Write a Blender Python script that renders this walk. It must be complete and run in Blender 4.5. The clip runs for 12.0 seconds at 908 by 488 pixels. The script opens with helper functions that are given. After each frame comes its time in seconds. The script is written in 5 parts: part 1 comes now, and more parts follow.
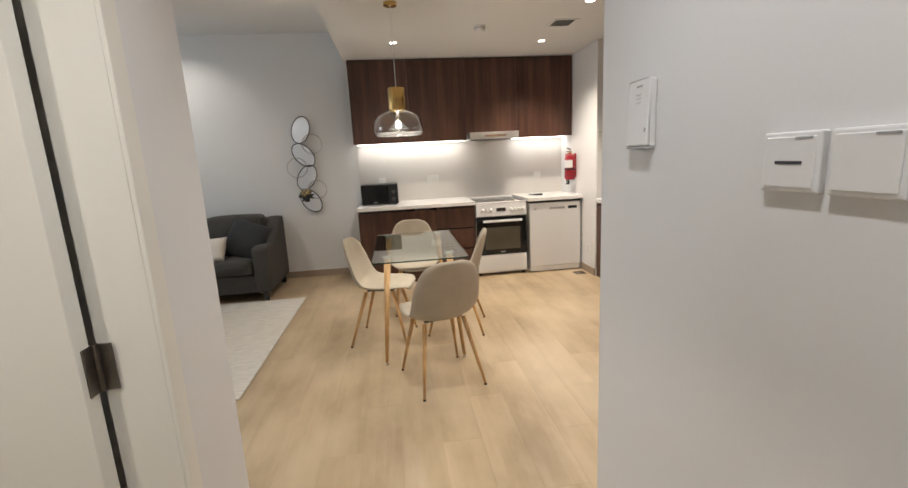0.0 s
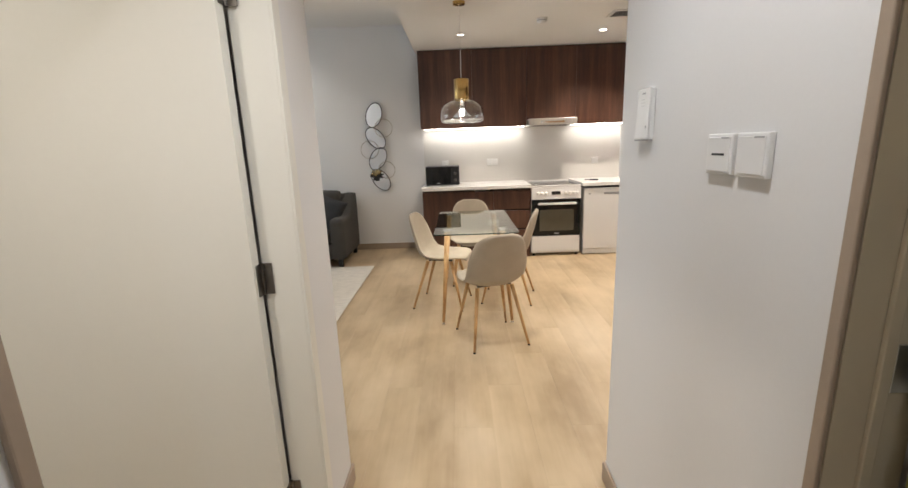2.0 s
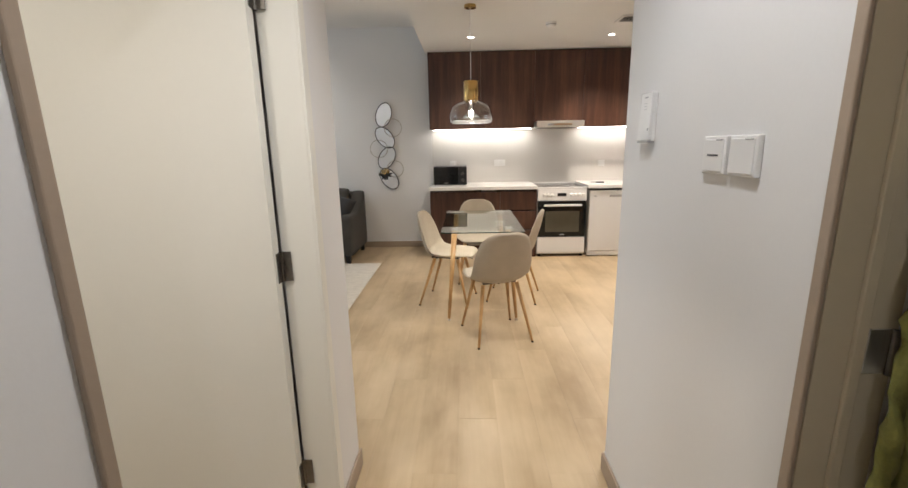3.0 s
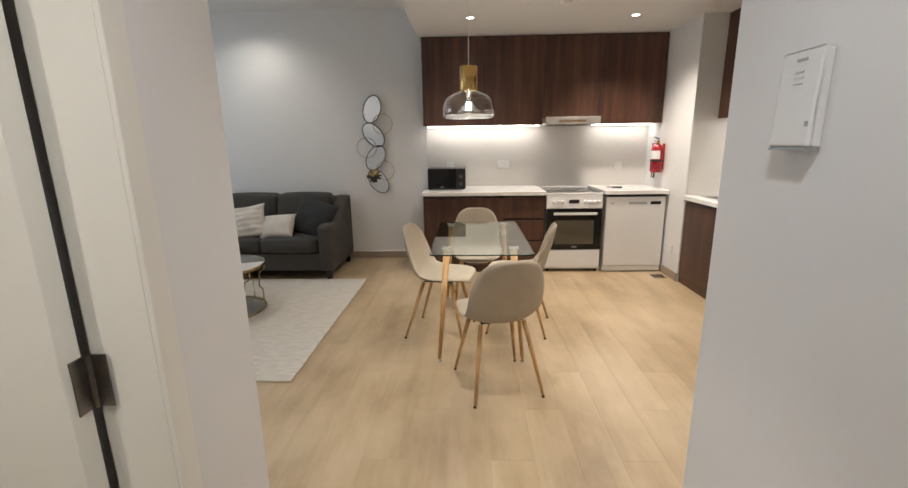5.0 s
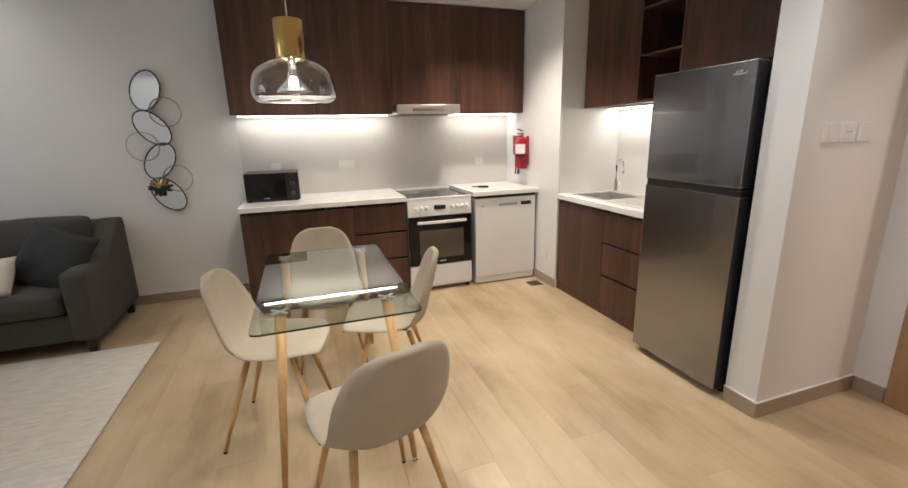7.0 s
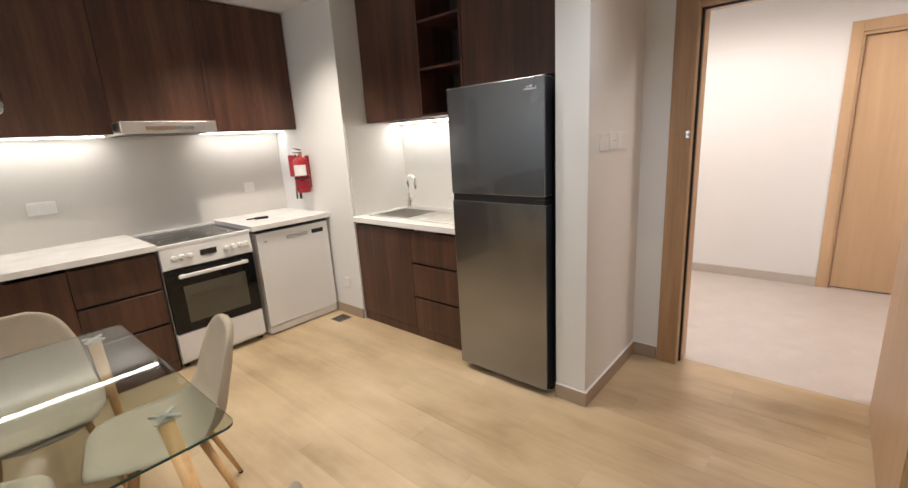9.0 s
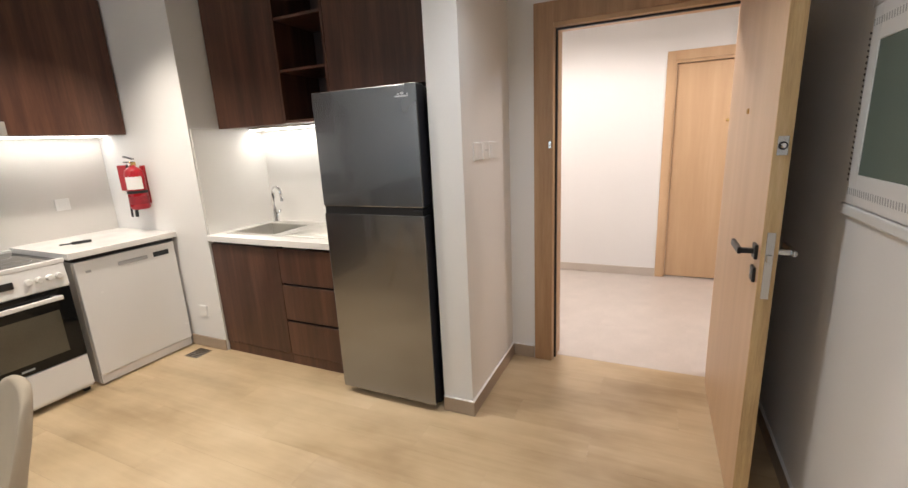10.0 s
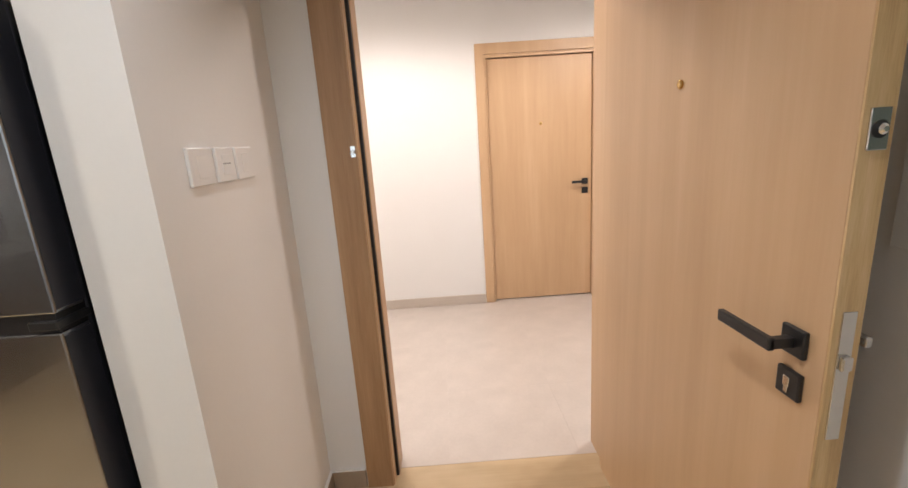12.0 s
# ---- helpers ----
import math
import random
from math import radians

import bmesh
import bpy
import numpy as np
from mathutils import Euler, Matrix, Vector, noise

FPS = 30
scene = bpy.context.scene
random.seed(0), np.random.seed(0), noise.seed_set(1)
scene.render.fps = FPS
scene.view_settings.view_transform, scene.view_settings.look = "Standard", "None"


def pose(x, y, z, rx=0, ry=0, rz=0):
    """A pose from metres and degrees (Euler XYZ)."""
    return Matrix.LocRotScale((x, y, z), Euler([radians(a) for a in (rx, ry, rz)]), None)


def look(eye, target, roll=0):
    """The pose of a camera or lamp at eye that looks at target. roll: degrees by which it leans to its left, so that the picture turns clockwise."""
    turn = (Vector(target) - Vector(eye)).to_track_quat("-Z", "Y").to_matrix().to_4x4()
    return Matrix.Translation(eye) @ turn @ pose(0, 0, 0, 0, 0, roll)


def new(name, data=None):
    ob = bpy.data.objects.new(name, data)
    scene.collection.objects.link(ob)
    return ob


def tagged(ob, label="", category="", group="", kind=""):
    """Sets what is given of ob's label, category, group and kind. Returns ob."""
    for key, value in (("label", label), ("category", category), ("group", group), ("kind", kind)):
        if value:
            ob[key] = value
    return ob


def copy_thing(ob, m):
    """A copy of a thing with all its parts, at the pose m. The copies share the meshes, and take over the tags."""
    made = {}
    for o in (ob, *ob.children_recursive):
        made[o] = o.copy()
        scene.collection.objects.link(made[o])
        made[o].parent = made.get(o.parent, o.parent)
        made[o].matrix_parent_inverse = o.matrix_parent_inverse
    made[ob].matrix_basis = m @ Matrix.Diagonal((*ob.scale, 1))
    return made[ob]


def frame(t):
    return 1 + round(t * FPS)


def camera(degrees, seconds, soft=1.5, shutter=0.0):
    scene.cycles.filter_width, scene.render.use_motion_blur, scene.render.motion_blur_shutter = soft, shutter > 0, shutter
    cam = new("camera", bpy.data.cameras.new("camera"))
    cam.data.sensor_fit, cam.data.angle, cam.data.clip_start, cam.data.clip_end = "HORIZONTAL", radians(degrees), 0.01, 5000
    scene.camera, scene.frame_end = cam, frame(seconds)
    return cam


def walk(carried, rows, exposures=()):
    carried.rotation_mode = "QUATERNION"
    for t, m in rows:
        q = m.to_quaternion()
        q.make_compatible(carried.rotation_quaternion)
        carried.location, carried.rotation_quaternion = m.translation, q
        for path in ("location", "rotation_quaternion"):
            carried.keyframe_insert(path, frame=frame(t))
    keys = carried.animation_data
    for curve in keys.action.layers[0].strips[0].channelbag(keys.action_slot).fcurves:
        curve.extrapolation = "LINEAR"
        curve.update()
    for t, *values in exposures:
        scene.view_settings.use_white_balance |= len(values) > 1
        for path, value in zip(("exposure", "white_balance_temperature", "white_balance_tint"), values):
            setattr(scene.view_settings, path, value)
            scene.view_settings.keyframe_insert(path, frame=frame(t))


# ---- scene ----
cam = camera(92.3, 12.0)
PATH = [
    (0, (0.461, 1.223, 1.406), (0.702, 3.172, 1.024), -2.9),
    (0.5, (0.48, 1.13, 1.416), (0.599, 3.088, 1.027), -3.0),
    (1, (0.506, 1.03, 1.409), (0.522, 2.987, 0.996), -1.3),
    (1.5, (0.498, 0.943, 1.41), (0.476, 2.896, 0.979), -1.1),
    (2, (0.463, 0.824, 1.417), (0.431, 2.774, 0.975), -2.1),
    (2.5, (0.455, 0.757, 1.41), (0.408, 2.707, 0.971), -1.3),
    (3, (0.45, 0.745, 1.408), (0.395, 2.696, 0.972), -1.1),
    (5, (0.501, 1.455, 1.426), (0.435, 3.403, 0.979), -0.8),
    (5.5, (0.525, 1.728, 1.432), (0.454, 3.675, 0.98), -1.1),
    (6, (0.518, 1.985, 1.437), (0.549, 3.932, 0.977), -0.9),
    (6.2, (0.508, 2.094, 1.438), (0.657, 4.036, 0.984), -1.2),
    (6.5, (0.497, 2.256, 1.441), (0.831, 4.178, 0.997), -1.6),
    (6.7, (0.496, 2.352, 1.451), (0.969, 4.236, 0.976), -1.5),
    (8.3, (0.54, 2.804, 1.441), (1.639, 4.408, 0.974), -2.7),
    (8.5, (0.541, 2.854, 1.472), (1.771, 4.356, 0.992), -3.0),
    (9, (0.531, 2.922, 1.474), (1.994, 4.202, 1.002), -3.4),
    (9.2, (0.528, 2.955, 1.469), (2.072, 4.134, 0.996), -2.8),
    (9.5, (0.543, 2.956, 1.472), (2.182, 4.005, 1.012), -2.8),
    (10, (0.619, 2.983, 1.474), (2.384, 3.8, 1.01), -2.8),
    (10.5, (0.798, 3.061, 1.463), (2.657, 3.65, 1.02), -3.2),
    (11, (1.031, 3.13, 1.458), (2.951, 3.45, 0.998), -3.0),
    (11.5, (1.343, 3.219, 1.451), (3.29, 3.347, 1.013), -3.8),
    (12, (1.685, 3.245, 1.429), (3.632, 3.212, 0.974), -3.8),
]
EXPOSURES = [(0, -0.34, 6500, 10), (1, -0.26, 6500, 10), (2, -0.17, 6500, 10), (3.2, -0.18, 6500, 10), (5, -0.43, 6500, 10), (5.5, -0.47, 6500, 10), (6.5, -0.41, 6440, 10),
             (8.5, -0.47, 6430, 10), (10, -0.36, 6400, 9.5), (11, -0.28, 6430, 9.5), (12, -0.27, 6500, 10)]
walk(cam, [(t, look(eye, target, roll)) for t, eye, target, roll in PATH], EXPOSURES)

# ---- key dimensions (metres) ----
CEIL = 2.56        # dropped ceiling
HIGH = 2.95        # living room ceiling
NORTH = 6.92       # wall behind kitchen and sofa
HALL_R, HALL_L = 1.045, -0.045
SIDE = 2.66        # kitchen side wall
NICHE = 3.28       # wall behind sink
ENTRY = 3.31       # wall with the entrance door
CORR = 5.4         # far wall of the corridor


# ---- world ----
world = bpy.data.worlds.new("world")
scene.world = world
world.use_nodes = True
bg = world.node_tree.nodes["Background"]
sky = world.node_tree.nodes.new("ShaderNodeTexSky")
sky.sky_type = 'NISHITA'
sky.sun_disc = False
sky.sun_elevation = radians(35)
sky.sun_rotation = radians(250)
world.node_tree.links.new(sky.outputs[0], bg.inputs[0])
bg.inputs[1].default_value = 0.1


def lamp(name, kind, loc, energy, color, **kw):
    data = bpy.data.lights.new(name, kind)
    data.energy, data.color = energy, color
    ob = new(name, data)
    ob.location = loc
    if kind == 'SPOT':
        data.spot_size, data.spot_blend = radians(kw.get("cone", 130)), kw.get("blend", 0.6)
        data.shadow_soft_size = kw.get("size", 0.035)
    elif kind == 'POINT':
        data.shadow_soft_size = kw.get("size", 0.03)
    elif kind == 'AREA':
        data.shape = 'RECTANGLE'
        data.size, data.size_y = kw["w"], kw["h"]
        ob.rotation_euler = [radians(a) for a in kw.get("rot", (0, 0, 0))]
    return ob


WARM = (1.0, 0.89, 0.77)
NEUTRAL = (1.0, 0.94, 0.86)
DAYLIGHT = (0.965, 0.97, 1.0)
COOL = (0.66, 0.82, 1.0)
PEACH = (1.0, 0.88, 0.815)
LED_WHITE = (1.0, 0.95, 0.88)
KITCHEN_SPOTS = [(0.53, 5.84), (2.05, 5.87), (2.05, 4.72), (2.05, 3.42), (0.53, 3.32)]
HALL_SPOTS = [(0.50, 1.55), (0.50, 0.14)]
LIVING_SPOTS = [(-1.95, 6.38), (-2.0, 5.12)]
# unseen fill lamp, added to brighten the living room's south side and rug
LIVING_FILL_SPOTS = [(-1.7, 3.25)]
# unseen lamp added in the side room to light the open door leaf
SIDE_FILL_SPOTS = [(-0.62, 1.15)]
# weak warm fill added out of view, to tint the dark room's jamb
DARK_FILL_SPOTS = [(1.75, 0.75)]
CORR_SPOTS = [(4.1, 3.7), (4.1, 1.7), (4.1, 5.4)]
for x, y in KITCHEN_SPOTS:
    lamp("downlight_lamp", 'SPOT', (x, y, CEIL - 0.02), {3.42: 68, 4.72: 98, 5.84: 72, 5.87: 178, 3.32: 96}[y], WARM if y > 4 else DAYLIGHT if y == 3.42 else NEUTRAL, cone={3.42: 136, 3.32: 104}.get(y, 118), blend=1.0)
for x, y in HALL_SPOTS:
    lamp("downlight_lamp", 'SPOT', (x, y, CEIL - 0.02), 57 if y > 1 else 20, DAYLIGHT, cone=130 if y > 1 else 160, blend=0.7)
for x, y in LIVING_SPOTS:
    lamp("downlight_lamp", 'SPOT', (x, y, HIGH - 0.02), 39, NEUTRAL, cone=142, blend=0.9)
for x, y in LIVING_FILL_SPOTS:
    lamp("downlight_lamp", 'SPOT', (x, y, CEIL - 0.02), 13, DAYLIGHT, cone=172, blend=0.15)
for x, y in SIDE_FILL_SPOTS:
    lamp("downlight_lamp", 'SPOT', (x, y, CEIL - 0.02), 58, NEUTRAL, cone=150, blend=0.8)
for x, y in DARK_FILL_SPOTS:
    lamp("downlight_lamp", 'SPOT', (x, y, CEIL - 0.02), 3.6, (1.0, 0.74, 0.38), cone=150, blend=0.8)
for x, y in CORR_SPOTS:
    lamp("downlight_lamp", 'SPOT', (x, y, 2.53), 148, PEACH, cone=172, blend=0.4, size=0.14)
lamp("pendant_lamp", 'POINT', (0.51, 4.745, 1.70), 7, NEUTRAL, size=0.025)
lamp("strip_lamp", 'AREA', (0.68, 6.80, 1.616), 3.7, LED_WHITE, w=1.31, h=0.02)
lamp("strip_lamp", 'AREA', (2.30, 6.80, 1.616), 1.7, LED_WHITE, w=0.68, h=0.02)
lamp("strip_lamp", 'AREA', (3.165, 5.34, 1.610), 5.2, LED_WHITE, w=0.02, h=0.98)
lamp("window_lamp", 'AREA', (-5.35, 5.0, 1.45), 58, COOL, w=2.4, h=2.2, rot=(0, -90, 0))


# ---- materials ----
def nodes_of(name):
    m = bpy.data.materials.new(name)
    m.use_nodes = True
    return m, m.node_tree, m.node_tree.nodes["Principled BSDF"]


def noise_tex(nt, scale, detail=4.0, stretch=(1, 1, 1), rough=0.55):
    co = nt.nodes.new("ShaderNodeTexCoord")
    mp = nt.nodes.new("ShaderNodeMapping")
    mp.inputs["Scale"].default_value = stretch
    tx = nt.nodes.new("ShaderNodeTexNoise")
    tx.inputs["Scale"].default_value = scale
    tx.inputs["Detail"].default_value = detail
    tx.inputs["Roughness"].default_value = rough
    nt.links.new(co.outputs["Object"], mp.inputs[0])
    nt.links.new(mp.outputs[0], tx.inputs[0])
    return tx


def ramp_of(nt, src, stops):
    r = nt.nodes.new("ShaderNodeValToRGB")
    while len(r.color_ramp.elements) < len(stops):
        r.color_ramp.elements.new(0.5)
    for e, (pos, col) in zip(r.color_ramp.elements, stops):
        e.position, e.color = pos, (*col, 1)
    nt.links.new(src, r.inputs[0])
    return r


def surface(name, color, rough=0.5, metal=0.0, vary=0.06, scale=3.0, grain=120.0, bump=0.05, stretch=(1, 1, 1), rough_vary=0.08, coat=0.0):
    """A plain surface with broad and fine variation of tone, roughness and relief."""
    m, nt, b = nodes_of(name)
    broad = noise_tex(nt, scale, 3, stretch)
    fine = noise_tex(nt, grain, 5, stretch)
    add = nt.nodes.new("ShaderNodeMath")
    add.operation = 'MULTIPLY_ADD'
    nt.links.new(fine.outputs[0], add.inputs[0])
    add.inputs[1].default_value = 0.4
    nt.links.new(broad.outputs[0], add.inputs[2])
    lo = tuple(max(0, c * (1 - vary)) for c in color)
    hi = tuple(min(1, c * (1 + vary)) for c in color)
    r = ramp_of(nt, add.outputs[0], [(0.4, lo), (1.0, hi)])
    nt.links.new(r.outputs[0], b.inputs["Base Color"])
    rr = nt.nodes.new("ShaderNodeMapRange")
    rr.inputs["To Min"].default_value = max(0.02, rough - rough_vary)
    rr.inputs["To Max"].default_value = min(1, rough + rough_vary)
    nt.links.new(broad.outputs[0], rr.inputs[0])
    nt.links.new(rr.outputs[0], b.inputs["Roughness"])
    b.inputs["Metallic"].default_value = metal
    b.inputs["Coat Weight"].default_value = coat
    if bump:
        bp = nt.nodes.new("ShaderNodeBump")
        bp.inputs["Strength"].default_value = bump
        bp.inputs["Distance"].default_value = 0.004
        nt.links.new(fine.outputs[0], bp.inputs["Height"])
        nt.links.new(bp.outputs[0], b.inputs["Normal"])
    return m


def wood(name, dark, mid, light, along, rough=0.45, per_piece=0.0, freq=9.0, bump=0.08, fine=0.35, blot=0.35, soft=0.13, blot_size=1.6):
    """Wood grain that runs along axis number `along`; each piece may differ a little in tone."""
    m, nt, b = nodes_of(name)
    st = [6.0, 6.0, 6.0]
    st[along] = 0.35
    long = noise_tex(nt, freq * 0.35, 6, st, 0.65)
    fibre = noise_tex(nt, freq * 4, 4, st, 0.7)
    patch = noise_tex(nt, blot_size, 4, [1.0 if i != along else 0.5 for i in range(3)])
    if per_piece:
        info = nt.nodes.new("ShaderNodeObjectInfo")
        mp = patch.inputs[0].links[0].from_node
        place = nt.nodes.new("ShaderNodeVectorMath")
        place.operation = 'MULTIPLY'
        place.inputs[1].default_value = [1.0 if i != along else 0.5 for i in range(3)]
        nt.links.new(info.outputs["Location"], place.inputs[0])
        nt.links.new(place.outputs[0], mp.inputs["Location"])
        for tx in (long,):
            mp = tx.inputs[0].links[0].from_node
            sc = nt.nodes.new("ShaderNodeVectorMath")
            sc.operation = 'SCALE'
            sc.inputs[0].default_value = (37.0, 21.0, 53.0)
            nt.links.new(info.outputs["Random"], sc.inputs["Scale"])
            nt.links.new(sc.outputs[0], mp.inputs["Location"])
    mix = nt.nodes.new("ShaderNodeMath")
    mix.operation = 'MULTIPLY_ADD'
    nt.links.new(fibre.outputs[0], mix.inputs[0])
    mix.inputs[1].default_value = fine
    nt.links.new(long.outputs[0], mix.inputs[2])
    mix2 = nt.nodes.new("ShaderNodeMath")
    mix2.operation = 'MULTIPLY_ADD'
    nt.links.new(patch.outputs[0], mix2.inputs[0])
    mix2.inputs[1].default_value = blot
    nt.links.new(mix.outputs[0], mix2.inputs[2])
    src = mix2.outputs[0]
    if per_piece:
        off = nt.nodes.new("ShaderNodeMath")
        off.operation = 'MULTIPLY_ADD'
        nt.links.new(info.outputs["Random"], off.inputs[0])
        off.inputs[1].default_value = per_piece
        nt.links.new(src, off.inputs[2])
        src = off.outputs[0]
    norm = nt.nodes.new("ShaderNodeMath")
    norm.operation = 'DIVIDE'
    nt.links.new(src, norm.inputs[0])
    norm.inputs[1].default_value = 1 + fine + blot + per_piece
    r = ramp_of(nt, norm.outputs[0], [(0.5 - soft, dark), (0.5, mid), (0.5 + soft, light)])
    nt.links.new(r.outputs[0], b.inputs["Base Color"])
    b.inputs["Roughness"].default_value = rough
    bp = nt.nodes.new("ShaderNodeBump")
    bp.inputs["Strength"].default_value = bump
    bp.inputs["Distance"].default_value = 0.002
    nt.links.new(fibre.outputs[0], bp.inputs["Height"])
    nt.links.new(bp.outputs[0], b.inputs["Normal"])
    return m


def glass(name, color=(1, 1, 1), rough=0.0, ior=1.45):
    m, nt, b = nodes_of(name)
    b.inputs["Base Color"].default_value = (*color, 1)
    b.inputs["Transmission Weight"].default_value = 1.0
    b.inputs["Roughness"].default_value = rough
    b.inputs["IOR"].default_value = ior
    return m


def glow(name, color, strength):
    m, nt, b = nodes_of(name)
    b.inputs["Base Color"].default_value = (0.8, 0.8, 0.8, 1)
    b.inputs["Emission Color"].default_value = (*color, 1)
    b.inputs["Emission Strength"].default_value = strength
    return m


PAINT = surface("wall_paint", (0.745, 0.735, 0.72), 0.55, vary=0.025, scale=1.2, grain=90, bump=0.06)
CEILING = surface("ceiling_paint", (0.76, 0.75, 0.73), 0.7, vary=0.02, scale=1.0, grain=90, bump=0.04)
CREAM = surface("cream_door_lacquer", (0.79, 0.765, 0.69), 0.38, vary=0.02, scale=2, grain=60, bump=0.02)
# cream lacquer darkened and warmed to carry the dim side room's shade
SHADED_LACQUER = surface("shaded_taupe_lacquer", (0.54, 0.46, 0.33), 0.4, vary=0.03, scale=2, grain=60, bump=0.02)
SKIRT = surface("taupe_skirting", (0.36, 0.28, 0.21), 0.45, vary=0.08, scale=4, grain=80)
GREY_SKIRT = surface("stone_skirting", (0.50, 0.44, 0.38), 0.5, vary=0.08, scale=4, grain=80)
PLANK = wood("oak_tile_plank", (0.36, 0.257, 0.146), (0.515, 0.39, 0.24), (0.63, 0.495, 0.325), 1, 0.33, per_piece=0.02, freq=1.6, bump=0.02, fine=0.14, blot=1.4, soft=0.12, blot_size=2.3)
GROUT = surface("grout", (0.45, 0.34, 0.21), 0.8, vary=0.06)
STONE = surface("corridor_tile", (0.53, 0.475, 0.43), 0.38, vary=0.09, scale=5, grain=60, bump=0.02)
WALNUT = wood("walnut_veneer", (0.036, 0.0140, 0.0088), (0.070, 0.0285, 0.0170), (0.120, 0.053, 0.030), 2, 0.40, freq=7, fine=0.28, blot=0.5)
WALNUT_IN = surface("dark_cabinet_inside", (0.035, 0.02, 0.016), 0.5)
# near-black colour that gives the drawer grooves their shade
GROOVE_SHADE = surface("dark_shadow_channel", (0.005, 0.004, 0.004), 0.8)
OAK = wood("oak_veneer", (0.46, 0.295, 0.165), (0.53, 0.35, 0.20), (0.60, 0.41, 0.25), 2, 0.42, freq=5, fine=0.12, blot=0.6, soft=0.2)
OAK_EDGE = wood("oak_edge", (0.36, 0.23, 0.10), (0.54, 0.37, 0.18), (0.66, 0.48, 0.27), 2, 0.5, freq=14)
OAK_FRAME = wood("oak_frame", (0.30, 0.17, 0.085), (0.38, 0.225, 0.115), (0.46, 0.29, 0.16), 2, 0.45)
LEG_WOOD = wood("wood_print_leg", (0.38, 0.20, 0.07), (0.55, 0.32, 0.13), (0.66, 0.42, 0.19), 2, 0.4, freq=16)
QUARTZ = surface("white_worktop", (0.78, 0.765, 0.74), 0.22, vary=0.03, scale=6, grain=200, bump=0.0)
SPLASH = surface("splashback_panel", (0.66, 0.635, 0.60), 0.22, vary=0.03, scale=2, grain=160, bump=0.0)
ENAMEL = surface("white_enamel", (0.74, 0.73, 0.72), 0.25, vary=0.015, bump=0.0)
PLASTIC = surface("white_plastic", (0.76, 0.75, 0.73), 0.35, vary=0.015, bump=0.0)
BLACK = surface("black_plastic", (0.008, 0.008, 0.009), 0.38, vary=0.1, bump=0.0)
BLACK_GLASS = surface("black_glass", (0.008, 0.008, 0.008), 0.06, vary=0.1, bump=0.0, rough_vary=0.02)
BLACK_GLASS.node_tree.nodes["Principled BSDF"].inputs["Specular IOR Level"].default_value = 0.3
OVEN_GLASS = surface("oven_window", (0.085, 0.078, 0.058), 0.08, vary=0.2, bump=0.0, rough_vary=0.02)
STEEL = surface("brushed_steel", (0.60, 0.59, 0.57), 0.24, 1.0, vary=0.05, scale=4, grain=60, bump=0.02, stretch=(1, 1, 14))
FRIDGE_STEEL = surface("dark_inox", (0.255, 0.26, 0.27), 0.27, 1.0, vary=0.03, scale=1.2, grain=30, bump=0.0, rough_vary=0.02, coat=1.0)
FRIDGE_STEEL.node_tree.nodes["Principled BSDF"].inputs["Coat Roughness"].default_value = 0.05
CHROME = surface("chrome", (0.84, 0.84, 0.85), 0.08, 1.0, vary=0.02, bump=0.0, rough_vary=0.03)
SATIN = surface("satin_steel", (0.70, 0.685, 0.65), 0.40, 1.0, vary=0.05, scale=4, grain=60, bump=0.02, stretch=(14, 1, 1))
HINGE = surface("worn_hinge_steel", (0.22, 0.20, 0.18), 0.38, 1.0, vary=0.2, scale=40, grain=200)
FRIDGE_SIDE = surface("fridge_side", (0.012, 0.012, 0.016), 0.4, vary=0.1)
BRASS = surface("brushed_brass", (0.60, 0.40, 0.15), 0.26, 1.0, vary=0.06, stretch=(8, 8, 1))
GOLD = surface("gold_tube", (0.46, 0.36, 0.19), 0.25, 1.0, vary=0.08)
FABRIC = surface("beige_chair_fabric", (0.435, 0.375, 0.29), 0.9, vary=0.08, scale=8, grain=420, bump=0.25)
SOFA = surface("charcoal_fabric", (0.060, 0.055, 0.049), 0.95, vary=0.16, scale=7, grain=380, bump=0.3)
SOFA_DARK = surface("dark_cushion_fabric", (0.030, 0.030, 0.031), 0.95, vary=0.18, scale=8, grain=380, bump=0.3)
PILLOW = surface("white_cushion_fabric", (0.66, 0.61, 0.54), 0.9, vary=0.07, scale=9, grain=300, bump=0.3)
RUG = surface("cream_rug", (0.68, 0.635, 0.56), 0.97, vary=0.16, scale=11, grain=230, bump=0.6, stretch=(1, 4, 1))
MARBLE = surface("white_marble", (0.74, 0.73, 0.72), 0.12, vary=0.07, scale=5, grain=30, bump=0.0)
SMOKE = surface("grey_tabletop_glass", (0.10, 0.115, 0.125), 0.05, vary=0.05, bump=0.0, rough_vary=0.02)
CERAMIC = surface("white_ceramic", (0.76, 0.73, 0.68), 0.4, vary=0.05, bump=0.05)
VASE_GLAZE = surface("white_vase_glaze", (0.78, 0.76, 0.71), 0.16, vary=0.04, bump=0.0)
RUST = surface("dried_fruit", (0.15, 0.06, 0.025), 0.6, vary=0.4, scale=30)
RED = surface("red_extinguisher_paint", (0.36, 0.010, 0.020), 0.28, vary=0.06)
EX_DARK = surface("dark_red_print", (0.25, 0.010, 0.018), 0.35, vary=0.2, scale=60)
